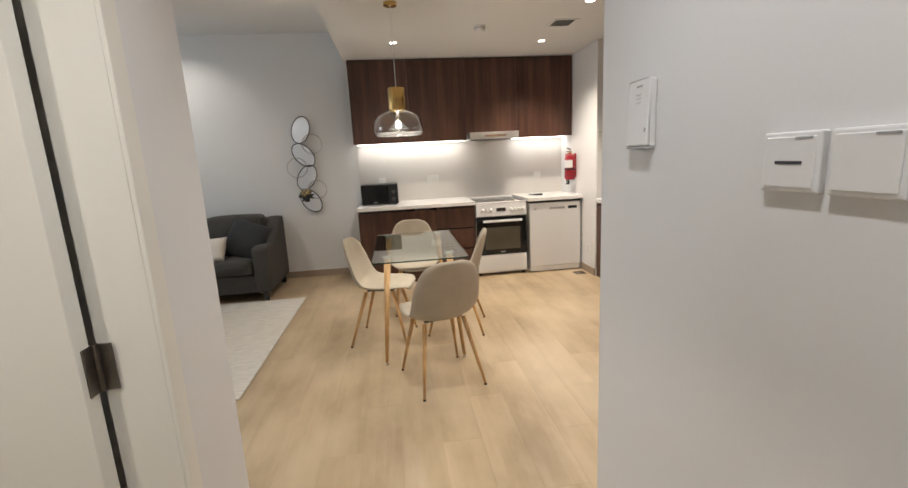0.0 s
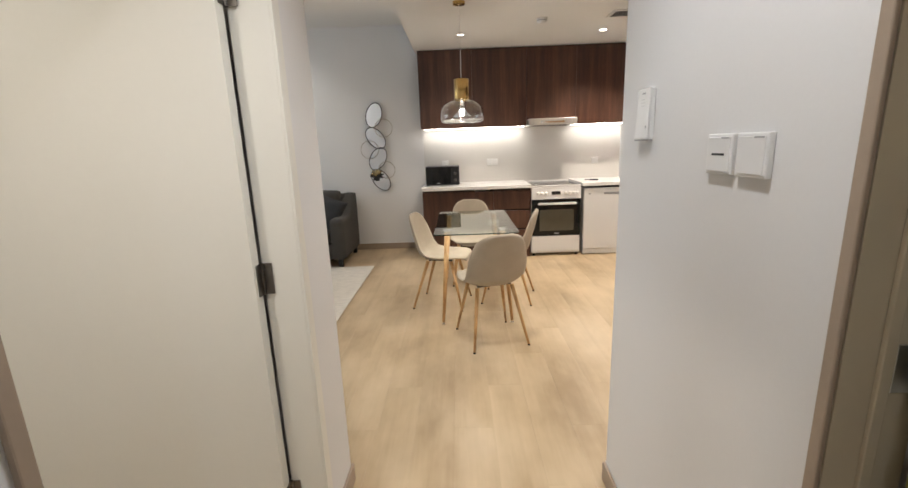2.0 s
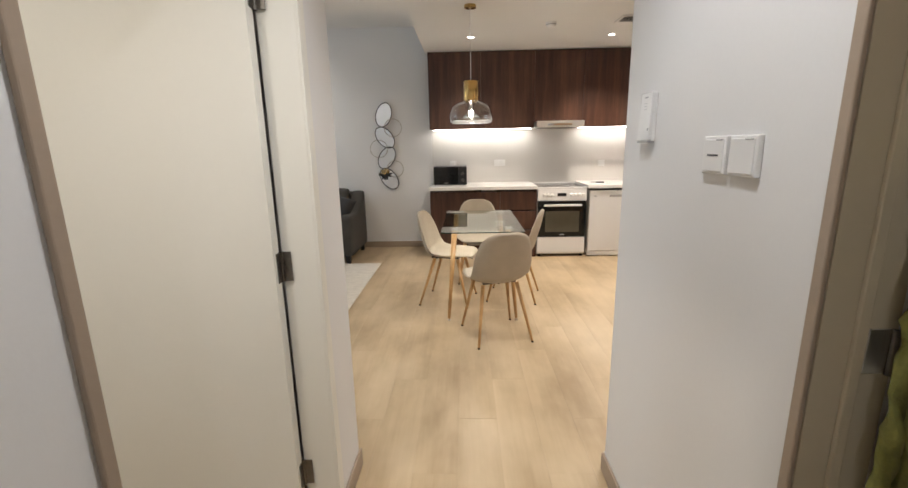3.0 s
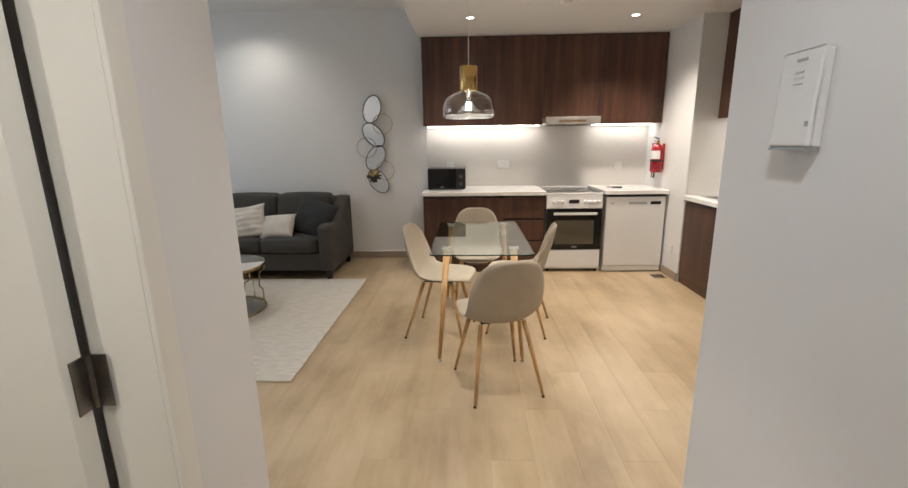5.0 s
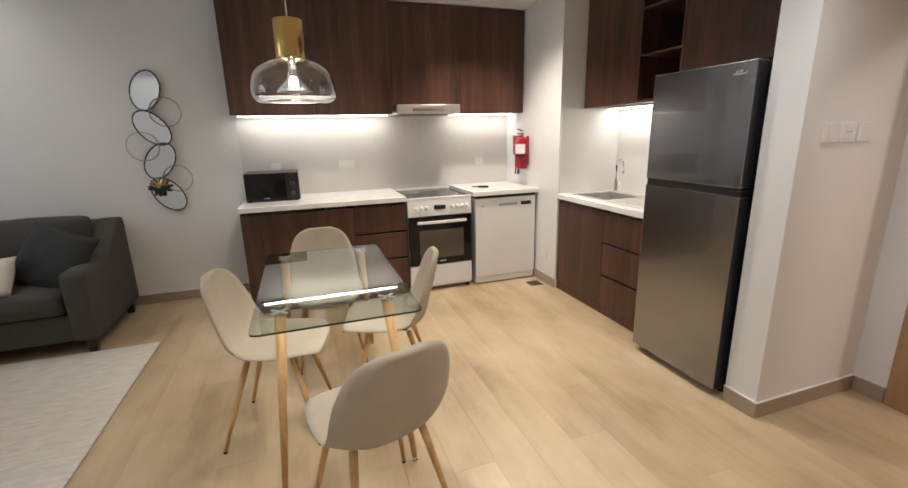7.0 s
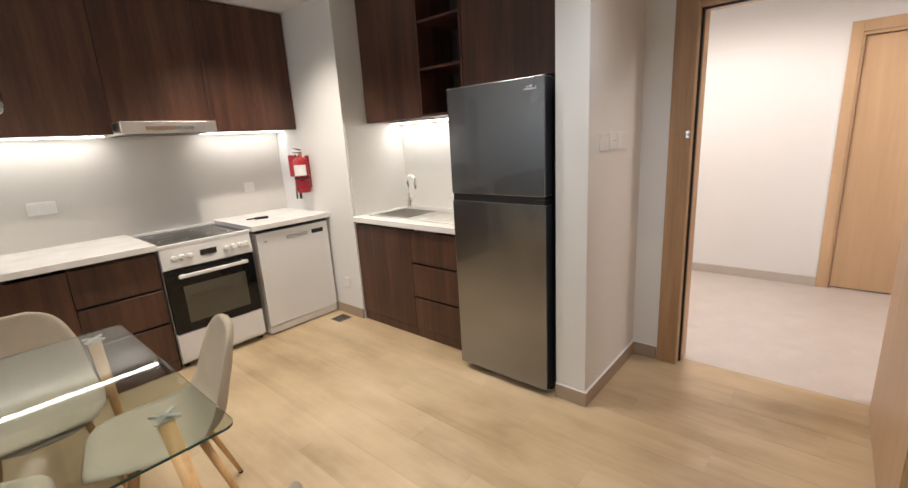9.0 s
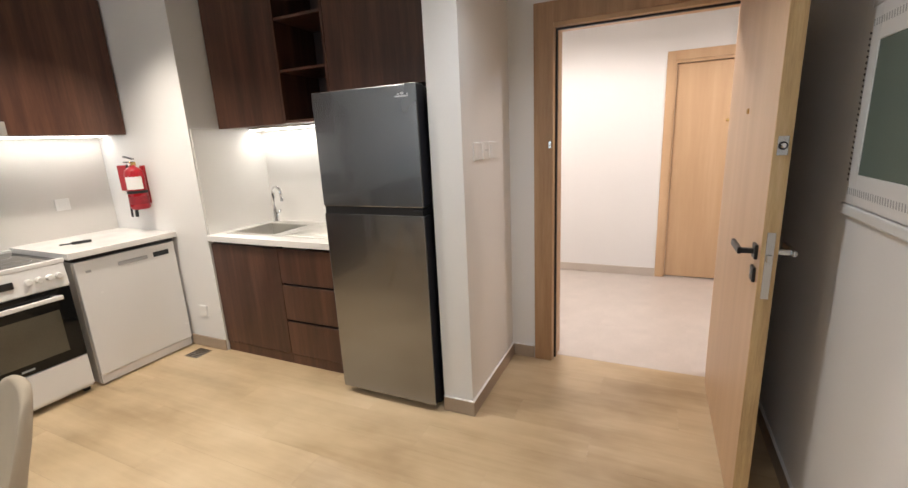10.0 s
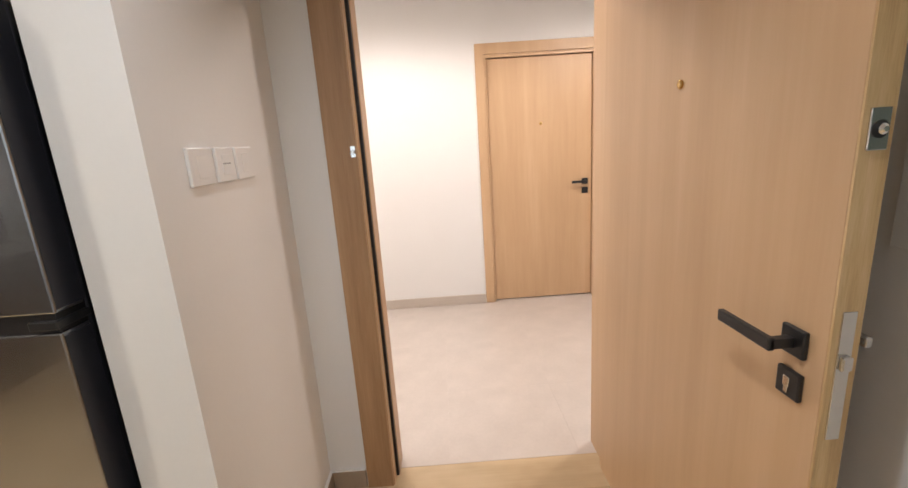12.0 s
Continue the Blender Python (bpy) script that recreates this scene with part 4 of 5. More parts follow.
for z in (1.632, 1.945, 2.252, 2.538):
    part("shelf", box(UX + 0.004, 3.250, 4.838, 5.206, z, z + 0.018, 0.001, 1), WALNUT, t)
t = thing("wall_cabinet", (3.0, 4.41, 1.80), "walnut veneered cabinet above the fridge", "cabinet", "sink run wall cabinets")
part("body", box(UX + 0.02, 3.266, 3.99, 4.816, 1.80, 2.556), WALNUT, t)
part("door", box(UX, UX + 0.019, 3.99, 4.816, 1.795, 2.550, 0.0015, 1), WALNUT, t)
t = thing("led_strip", (3.11, 5.33, 1.62), "thin white light strip under the sink cabinets", "light", "under-cabinet lights")
part("channel", box(3.145, 3.185, 4.845, 5.84, 1.623, 1.6315), STEEL, t)
part("diffuser", box(3.148, 3.182, 4.845, 5.84, 1.612, 1.623, 0.003), LED, t, "glowing white diffuser")
cb = thing("cable", (3.25, 5.36, 1.50), "thin grey cable hanging below the light strip", "cable")
part("wire", tube([(3.18, 5.42, 1.626), (3.24, 5.415, 1.60), (3.262, 5.40, 1.56), (3.264, 5.37, 1.52), (3.264, 5.30, 1.485), (3.264, 5.20, 1.47), (3.264, 5.05, 1.47)], 0.0028, 8), GREY_INK, cb, smooth=True)

# fridge
fg = thing("fridge", (2.86, 4.33, 0), "dark stainless steel two-door fridge freezer", "fridge")
part("body", box(2.585, 3.22, 4.018, 4.638, 0.035, 1.735, 0.006), FRIDGE_SIDE, fg, "near-black cabinet sides")


def fridge_door(z0, z1):
    bm = box(2.508, 2.580, 4.016, 4.640, z0, z1, 0.004, 2)
    return part("door", bm, [FRIDGE_STEEL], fg, "dark brushed steel door")


up = fridge_door(1.152, 1.745)
lo = fridge_door(0.045, 1.112)
for d, z0, z1 in ((up, 1.160, 1.737), (lo, 0.053, 1.104)):
    part("edge_trim", box(2.512, 2.578, 4.0135, 4.0165, z0, z1), FRIDGE_SIDE, d)
    part("edge_trim", box(2.512, 2.578, 4.6395, 4.6425, z0, z1), FRIDGE_SIDE, d)
part("divider", box(2.513, 2.586, 4.022, 4.634, 1.104, 1.156), BLACK, fg)
part("hinge_cover", box(2.505, 2.60, 4.018, 4.075, 1.119, 1.138, 0.003), BLACK, fg)
part("grip", box(2.520, 2.545, 4.57, 4.66, 1.128, 1.143, 0.003), ENAMEL, fg)
part("badge", boxes((2.5065, 2.5085, 4.068, 4.132, 1.684, 1.692), (2.5065, 2.5085, 4.082, 4.100, 1.695, 1.706), (2.5065, 2.5085, 4.104, 4.118, 1.695, 1.702), (2.5065, 2.5085, 4.060, 4.066, 1.684, 1.700)), CHROME, up, "small chrome badge")
part("plinth", box(2.60, 2.64, 4.03, 4.63, 0.005, 0.035), BLACK, fg)
for x, y in ((2.62, 4.05), (2.62, 4.60), (3.17, 4.05), (3.17, 4.60)):
    part("foot", lathe([(0, 0), (0.018, 0), (0.018, 0.035), (0, 0.035)], (x, y, 0), 10), BLACK, fg)

# ---- switches, intercom, distribution board ----
for y, w in ((1.8015, 0.095), (1.6945, 0.096)):
    t = socket(HALL_R, y, 1.377, w, 0.087, "-x", "hall switches", "white square light switch on the hall wall", 1, 0.013, "light_switch")
    part("mark", box(HALL_R - 0.0160, HALL_R - 0.0149, y - w * 0.38, y - w * 0.1, 1.410, 1.413), GREY_INK, t)
    if y > 1.75:
        part("legend", box(HALL_R - 0.0160, HALL_R - 0.0149, y - 0.022, y + 0.022, 1.3745, 1.379), INK, t)
for x, w in ((2.742, 0.105), (2.860, 0.095), (2.975, 0.105)):
    t = socket(x, 3.813, 1.410, w, 0.088, "-y", "entry switches", "cream light switch on the stub wall", 1, 0.009, "light_switch", PAINT)
    if abs(x - 2.86) < 0.01:
        part("legend", box(x - 0.02, x + 0.02, 3.8015, 3.8030, 1.411, 1.4145), GREY_INK, t)
ic = thing("intercom", (HALL_R, 2.19, 1.49), "white wall-mounted intercom handset", "intercom")
part("case", box(HALL_R - 0.016, HALL_R, 2.160, 2.243, 1.412, 1.560, 0.004), PLASTIC, ic)
part("handset", sheared(box(HALL_R - 0.025, HALL_R - 0.015, 2.157, 2.246, 1.414, 1.562, 0.004), lambda c: (c.x + (0.007 * (c.z - 1.414) / 0.148 if c.x < HALL_R - 0.02 else 0), c.y, c.z)), PLASTIC, ic)
part("speaker_bar", box(HALL_R - 0.0198, HALL_R - 0.0165, 2.190, 2.212, 1.545, 1.549), GREY_INK, ic)
part("legend", boxes(*[(HALL_R - 0.0215, HALL_R - 0.0185, 2.192, 2.212, 1.510 + 0.009 * k, 1.512 + 0.009 * k) for k in range(3)]), PALE_INK, ic)
part("base_edge", box(HALL_R - 0.0245, HALL_R - 0.004, 2.160, 2.243, 1.4085, 1.4135), GREY_INK, ic)
part("button", box(HALL_R - 0.0245, HALL_R - 0.0225, 2.164, 2.170, 1.445, 1.453), GREY_INK, ic)

db = thing("distribution_board", (2.14, 2.42, 1.5), "grey white electrical board with a smoked window", "electrical board")
D0, D1, Z0, Z1 = 1.74, 2.396, 1.222, 1.790
part("outer_frame", boxes((D1 + 0.001, 2.446, 2.42, 2.427, 1.190, 1.822, 0.0025), (D0 - 0.05, D0 - 0.001, 2.42, 2.427, 1.190, 1.822, 0.0025), (D0, D1, 2.42, 2.427, Z1 + 0.001, 1.822, 0.0025)), DB_PAINT, db)
part("lip", box(D0, D1, 2.42, 2.434, 1.188, Z0 - 0.001, 0.006, 3), DB_PAINT, db)
part("backbox", box(D0, D1, 2.42, 2.4225, Z0, Z1), DB_PAINT, db)
dd = part("door_stile", box(2.310, D1 - 0.002, 2.4225, 2.430, Z0 + 0.002, Z1 - 0.002, 0.002), DB_PAINT, db)
part("door_stile", box(D0 + 0.002, 1.830, 2.4225, 2.430, Z0 + 0.002, Z1 - 0.002, 0.002), DB_PAINT, db)
lr = part("door_rail", box(1.830, 2.310, 2.4225, 2.430, Z0 + 0.002, 1.315, 0.002), DB_PAINT, db)
ur = part("door_rail", box(1.830, 2.310, 2.4225, 2.430, 1.690, Z1 - 0.002, 0.002), DB_PAINT, db)
part("window", box(1.828, 2.312, 2.423, 2.4265, 1.313, 1.692), DB_WINDOW, dd, "smoked green window")
part("mullion", boxes((1.956, 1.962, 2.4265, 2.4285, 1.315, 1.690)), DB_PAINT, dd)
for k in range(27):
    z = 1.296 + k * 0.0162
    part("vent_slot", sheared(box(-0.006, 0.006, 2.4297, 2.4306, -0.0032, 0.0032), lambda c, z=z: (2.370 + c.x, c.y, z + c.z + c.x * 0.25)), INK, dd)
for k in range(36):
    x = 2.356 - k * 0.0148
    part("vent_slot", sheared(box(-0.003, 0.003, 2.4297, 2.4306, -0.010, 0.010), lambda c, x=x: (x + c.x + c.z * 0.2, c.y, 1.263 + c.z)), GREY_INK, lr)
    part("vent_slot", sheared(box(-0.003, 0.003, 2.4297, 2.4306, -0.010, 0.010), lambda c, x=x: (x + c.x + c.z * 0.2, c.y, 1.742 + c.z)), GREY_INK, ur)
part("latch", box(1.775, 1.795, 2.4297, 2.437, 1.48, 1.54, 0.002), BLACK, dd)

# ---- ceiling fittings ----
# the living fill, side room and dark room fittings are added, unseen
for x, y, z in [(x, y, CEIL) for x, y in KITCHEN_SPOTS + HALL_SPOTS + LIVING_FILL_SPOTS + SIDE_FILL_SPOTS + DARK_FILL_SPOTS] + [(x, y, HIGH) for x, y in LIVING_SPOTS] + [(x, y, CEIL) for x, y in CORR_SPOTS]:
    t = thing("downlight", (x, y, z), "small round recessed ceiling downlight, switched on", "light", "downlights")
    part("ring", lathe([(0.046, 0), (0.046, -0.004), (0.036, -0.006), (0.034, 0)], (x, y, z), 24, True), PLASTIC, t)
    part("lens", lathe([(0, -0.0015), (0.034, -0.0015), (0.034, -0.0005), (0, -0.0005)], (x, y, z), 24), LAMP_DISC, t, "glowing lens")
sd = thing("smoke_detector", (1.30, 5.34, CEIL), "white round smoke detector on the ceiling", "detector")
part("base", lathe([(0, 0), (0.052, 0), (0.052, -0.012), (0, -0.012)], (1.30, 5.34, CEIL), 28), PLASTIC, sd)
part("head", lathe([(0, -0.0125), (0.047, -0.0125), (0.047, -0.03), (0.038, -0.045), (0.02, -0.05), (0, -0.05)], (1.30, 5.34, CEIL), 28), PLASTIC, sd)
part("grille", lathe([(0.048, -0.018), (0.0485, -0.018), (0.0485, -0.026), (0.048, -0.026)], (1.30, 5.34, CEIL), 28, True), GREY_INK, sd)
vt = thing("ceiling_vent", (2.04, 5.27, CEIL), "white square ceiling air vent", "vent")
part("frame", boxes((1.92, 2.16, 5.15, 5.18, CEIL - 0.008, CEIL), (1.92, 2.16, 5.36, 5.39, CEIL - 0.008, CEIL), (1.92, 1.95, 5.18, 5.36, CEIL - 0.008, CEIL), (2.13, 2.16, 5.18, 5.36, CEIL - 0.008, CEIL)), PLASTIC, vt)
part("backing", box(1.95, 2.13, 5.18, 5.36, CEIL - 0.002, CEIL - 0.0005), BLACK, vt)
for k in range(6):
    part("slat", sheared(box(1.95, 2.13, 0, 0.016, 0, 0.002), lambda c, k=k: (c.x, 5.188 + k * 0.029 + c.y, CEIL - 0.007 + c.y * 0.3 + c.z)), PLASTIC, vt)

# pendant lamp over the table
PX, PY = 0.51, 4.745
pd = thing("pendant_lamp", (PX, PY, CEIL), "brass pendant lamp with a clear glass dome shade", "lamp")
part("canopy", lathe([(0, 0), (0.05, 0), (0.05, -0.022), (0.012, -0.026), (0, -0.026)], (PX, PY, CEIL), 28), BRASS, pd)
part("cord", tube([(PX, PY, CEIL - 0.02), (PX, PY, 1.955)], 0.003, 8), PLASTIC, pd)
part("socket_cup", lathe([(0, 1.962), (0.060, 1.960), (0.064, 1.955), (0.064, 1.80), (0.061, 1.793), (0.052, 1.791), (0.052, 1.80), (0, 1.80)], (PX, PY, 0), 36), BRASS, pd, "brushed brass sleeve", True)
outer = [(0.060, 1.795), (0.085, 1.787), (0.122, 1.773), (0.157, 1.750), (0.178, 1.718), (0.187, 1.675), (0.188, 1.640), (0.180, 1.618), (0.163, 1.606), (0.125, 1.600)]
inner = [(r - 0.004, z - 0.003) if z > 1.63 else (r - 0.004, z + 0.003) for r, z in outer[::-1]]
ob = part("shade", lathe(outer + inner, (PX, PY, 0), 80, True), CLEAR, pd, "clear blown glass dome", True)
ob.visible_shadow = False
part("inner_cone", lathe([(0.018, 1.80), (0.020, 1.745), (0.034, 1.705), (0.078, 1.655), (0.082, 1.648), (0.078, 1.650), (0.030, 1.699), (0.016, 1.735), (0.014, 1.80)], (PX, PY, 0), 36, True), FROST, pd, "frosted inner glass cone", True).visible_shadow = False
part("bulb", lathe([(0, 1.80), (0.006, 1.80), (0.007, 1.785), (0.007, 1.775), (0.004, 1.768), (0, 1.767)], (PX, PY, 0), 20), BULB, pd, "glowing bulb", True).visible_shadow = False
part("lamp_ring", lathe([(0.020, 1.7985), (0.046, 1.7985), (0.046, 1.7965), (0.020, 1.7965)], (PX, PY, 0), 32, True), BULB, pd, "glowing ring in the sleeve")

# ---- dining table ----
TX0, TX1, TY0, TY1, TZ = 0.255, 0.915, 4.085, 5.270, 0.752


def rounded_slab(x0, x1, y0, y1, z0, z1, r, n=8):
    bm = bmesh.new()
    pts = []
    for cx, cy, a0 in ((x1 - r, y1 - r, 0), (x0 + r, y1 - r, 90), (x0 + r, y0 + r, 180), (x1 - r, y0 + r, 270)):
        for k in range(n + 1):
            a = radians(a0 + 90 * k / n)
            pts.append((cx + r * math.cos(a), cy + r * math.sin(a)))
    low = [bm.verts.new((x, y, z0)) for x, y in pts]
    top = [bm.verts.new((x, y, z1)) for x, y in pts]
    bm.faces.new(top)
    bm.faces.new(low[::-1])
    m = len(pts)
    for i in range(m):
        f = bm.faces.new((low[i], low[(i + 1) % m], top[(i + 1) % m], top[i]))
        f.material_index = 1
    return bm


dt = thing("dining_table", ((TX0 + TX1) / 2, (TY0 + TY1) / 2, 0), "clear glass dining table on tapered wood-look legs", "table")
ob = part("tabletop", rounded_slab(TX0, TX1, TY0, TY1, TZ - 0.008, TZ, 0.035), [TABLE_GLASS, GLASS_EDGE], dt, "clear glass top with dark edge")
ob.visible_shadow = False
for sx, x in ((-1, 0.355), (1, 0.803)):
    for sy, y in ((-1, 4.305), (1, 5.188)):
        fx, fy = x + sx * 0.053, y + sy * 0.172
        lg = part("leg", tube([(fx, fy, 0.022), (x, y, TZ - 0.03)], 0.0115, 14, r_end=0.024), LEG_WOOD, dt, "tapered wood-look metal leg", True)
        part("foot", lathe([(0, 0), (0.014, 0), (0.014, 0.008), (0.008, 0.012), (0.008, 0.024), (0, 0.024)], (fx, fy, 0), 14), CHROME, lg)
        pad = part("star_pad", lathe([(0, -0.030), (0.022, -0.030), (0.022, -0.020), (0.012, -0.016), (0.012, -0.010), (0, -0.010)], (x, y, TZ), 16), SATIN, lg, "chrome star-shaped glass support")
        for k in range(4):
            a = radians(45 + 90 * k)
            part("arm", sheared(box(0, 0.045, -0.007, 0.007, -0.016, -0.0085, 0.002, 1), lambda c, a=a, x=x, y=y: (x + c.x * math.cos(a) - c.y * math.sin(a), y + c.x * math.sin(a) + c.y * math.cos(a), TZ + c.z)), SATIN, pad)


# ---- dining chairs: the sitter looks towards +y ----
PROFILE = [(0.215, 0.425), (0.222, 0.447), (0.19, 0.463), (0.10, 0.460), (0.0, 0.452), (-0.10, 0.450), (-0.160, 0.462), (-0.195, 0.495), (-0.214, 0.55), (-0.232, 0.62), (-0.252, 0.685), (-0.268, 0.755), (-0.279, 0.805), (-0.284, 0.833)]
WIDTH = [0.17, 0.285, 0.375, 0.435, 0.455, 0.452, 0.444, 0.444, 0.442, 0.430, 0.405, 0.355, 0.275, 0.15]
DISH = [0.0, 0.004, 0.010, 0.016, 0.024, 0.040, 0.064, 0.066, 0.056, 0.050, 0.046, 0.036, 0.022, 0.008]


def shell(i0, i1, thick, sub=3, n=16):
    """A padded shell between two stations of the profile; the rims are rounded."""
    bm = bmesh.new()

    def at(arr, s):
        i = min(int(s), len(arr) - 2)
        f = s - i
        p0, p1, p2, p3 = arr[max(i - 1, 0)], arr[i], arr[i + 1], arr[min(i + 2, len(arr) - 1)]
        return 0.5 * (2 * p1 + (p2 - p0) * f + (2 * p0 - 5 * p1 + 4 * p2 - p3) * f * f + (3 * p1 - p0 - 3 * p2 + p3) * f ** 3)

    ys, zs = [p[0] for p in PROFILE], [p[1] for p in PROFILE]
    m = (i1 - i0) * sub
    sides = {}
    for k in range(m + 1):
        s = i0 + k / sub
        y, z, w, d = at(ys, s), at(zs, s), at(WIDTH, s), at(DISH, s)
        e = 0.02
        ty, tz = at(ys, min(s + e, len(ys) - 1)) - at(ys, max(s - e, 0)), at(zs, min(s + e, len(zs) - 1)) - at(zs, max(s - e, 0))
        ln = math.hypot(ty, tz)
        nrm = (tz / ln, -ty / ln)
        if nrm[1] < 0 and s < 6:
            nrm = (-nrm[0], -nrm[1])
        if s >= 6 and nrm[0] < 0:
            nrm = (-nrm[0], -nrm[1])
        for j in range(n + 1):
            v = 2 * j / n - 1
            lift = d * abs(v) ** 2.4
            half = thick / 2 * max(0.12, (1 - abs(v) ** 6)) * (0.55 if s < 0.4 or s > len(ys) - 1.3 else 1)
            for sg in (1, -1):
                off = lift + sg * half
                sides[sg, k, j] = bm.verts.new((v * w / 2, y + nrm[0] * off, z + nrm[1] * off))
    for k in range(m):
        for j in range(n):
            bm.faces.new((sides[1, k, j], sides[1, k, j + 1], sides[1, k + 1, j + 1], sides[1, k + 1, j]))
            bm.faces.new((sides[-1, k, j], sides[-1, k + 1, j], sides[-1, k + 1, j + 1], sides[-1, k, j + 1]))
    for k in range(m):
        for j in (0, n):
            bm.faces.new((sides[1, k, j], sides[1, k + 1, j], sides[-1, k + 1, j], sides[-1, k, j]))
    for k in [0] * (i0 == 0) + [m] * (i1 == len(ys) - 1):
        for j in range(n):
            bm.faces.new((sides[1, k, j], sides[-1, k, j], sides[-1, k, j + 1], sides[1, k, j + 1]))
    bmesh.ops.recalc_face_normals(bm, faces=bm.faces)
    return bm


ch = thing("dining_chair", (0, 0, 0), "beige fabric dining chair with a rounded back and wood-look legs", "chair", "chairs round the table")
part("seat", shell(0, 7, 0.032), FABRIC, ch, smooth=True)
part("backrest", shell(7, 13, 0.032), FABRIC, ch, smooth=True)
part("seat_frame", boxes((-0.125, 0.125, -0.11, -0.085, 0.428, 0.440), (-0.125, 0.125, 0.075, 0.10, 0.428, 0.446), (-0.12, -0.095, -0.085, 0.075, 0.429, 0.442), (0.095, 0.12, -0.085, 0.075, 0.429, 0.442)), FRAME_METAL, ch)
for sx in (-1, 1):
    for sy, fy in ((-1, -0.245), (1, 0.195)):
        lg = part("leg", tube([(sx * 0.205, fy, 0.008), (sx * 0.13, sy * 0.105 - 0.01, 0.428)], 0.0085, 12, r_end=0.0155), LEG_WOOD, ch, "tapered wood-look leg", True)
        part("foot", lathe([(0, 0), (0.009, 0), (0.009, 0.012), (0, 0.012)], (sx * 0.205, fy, 0), 10), BLACK, lg)
CHAIRS = [(0.662, 3.900, 15.8), (0.308, 4.647, -102.4), (0.871, 4.737, 77.7), (0.578, 5.300, 180)]
for x, y, a in CHAIRS[1:]:
    copy_thing(ch, pose(x, y, 0, 0, 0, a))
x, y, a = CHAIRS[0]
ch.matrix_basis = pose(x, y, 0, 0, 0, a)

# ---- sofa ----
SX0, SX1, SY0, SY1 = -3.17, -0.945, 5.93, 6.80
sf = thing("sofa", ((SX0 + SX1) / 2, 6.4, 0), "charcoal grey three-seat fabric sofa with sloped arms", "sofa")
part("base", puffy(SX0 + 0.15, SX1 - 0.15, SY0 + 0.03, SY1 - 0.02, 0.10, 0.30, 0.02, 0.0), SOFA, sf)


def arm(x0, x1):
    bm = puffy(x0, x1, SY0, SY1, 0.10, 0.60, 0.03, 0.006)

    def f(c):
        t = max(0.0, min(1.0, (c.y - (SY0 + 0.36)) / (SY1 - SY0 - 0.42)))
        k = max(0.0, (c.z - 0.10) / 0.5)
        return (c.x, c.y, c.z + k * 0.245 * t * t * (3 - 2 * t))
    return sheared(bm, f)


part("arm", arm(SX0, SX0 + 0.16), SOFA, sf, smooth=True)
part("arm", arm(SX1 - 0.16, SX1), SOFA, sf, smooth=True)
part("back", puffy(SX0 + 0.12, SX1 - 0.12, SY1 - 0.22, SY1, 0.15, 0.84, 0.04, 0.004), SOFA, sf, smooth=True)
sw = (SX1 - SX0 - 0.33) / 3
for k in range(3):
    xa = SX0 + 0.165 + k * sw
    part("seat_cushion", puffy(xa, xa + sw - 0.006, SY0 + 0.005, SY1 - 0.25, 0.295, 0.46, 0.04, 0.02), SOFA, sf, smooth=True)
    b = puffy(xa, xa + sw - 0.006, SY1 - 0.41, SY1 - 0.20, 0.45, 0.885, 0.05, 0.012)
    part("back_cushion", sheared(b, lambda c: (c.x, c.y + (c.z - 0.45) * 0.22, c.z)), SOFA, sf, smooth=True)
for x in (SX0 + 0.07, SX1 - 0.07):
    for y in (SY0 + 0.06, SY1 - 0.06):
        part("foot", sheared(box(-0.03, 0.03, -0.03, 0.03, 0.0, 0.105, 0.004), lambda c, x=x, y=y: (x + c.x * (0.75 + 2.4 * c.z), y + c.y * (0.75 + 2.4 * c.z), c.z)), BLACK, sf)


def pillow(x, y, z, w, h, tilt, turn, spin, mat, label, seed, pleat=0.0):
    m = Matrix.Translation((x, y, z)) @ Matrix.Rotation(radians(turn), 4, 'Z') @ Matrix.Rotation(radians(90 - tilt), 4, 'X') @ Matrix.Rotation(radians(spin), 4, 'Z')
    t = thing("cushion", (x, y, z), label, "cushion", "sofa cushions")
    part("cover", cushion(w, h, 0.16, m, pinch=0.42, wrinkle=0.022, seed=seed, n=22 if pleat else 14, pleat=pleat), mat, t, smooth=True)


pillow(-2.84, 6.30, 0.63, 0.46, 0.42, 26, 18, 8, SOFA_DARK, "dark grey scatter cushion on the sofa", 1.0)
pillow(-1.24, 6.25, 0.63, 0.50, 0.46, 26, -16, -18, SOFA_DARK, "dark grey slouched scatter cushion on the sofa", 4.0)
pillow(-2.43, 6.17, 0.60, 0.43, 0.40, 30, 14, 10, PILLOW, "cream square scatter cushion on the sofa", 7.0)
pillow(-1.99, 6.15, 0.605, 0.50, 0.38, 28, -6, 12, PILLOW, "white pleated scatter cushion on the sofa", 9.0, 0.007)
pillow(-1.60, 6.12, 0.565, 0.40, 0.29, 36, -10, 6, PILLOW, "white rectangular scatter cushion on the sofa", 12.0)

# second sofa seen in part
AX, AY = 0.10, 0.16
ar = thing("armchair", (-3.75, 5.1, 0), "charcoal grey fabric armchair beside the sofa", "armchair")
part("base", puffy(-4.30 + AX, -3.42 + AX, 4.55 + AY, 5.70 + AY, 0.10, 0.44, 0.04, 0.01), SOFA, ar, smooth=True)
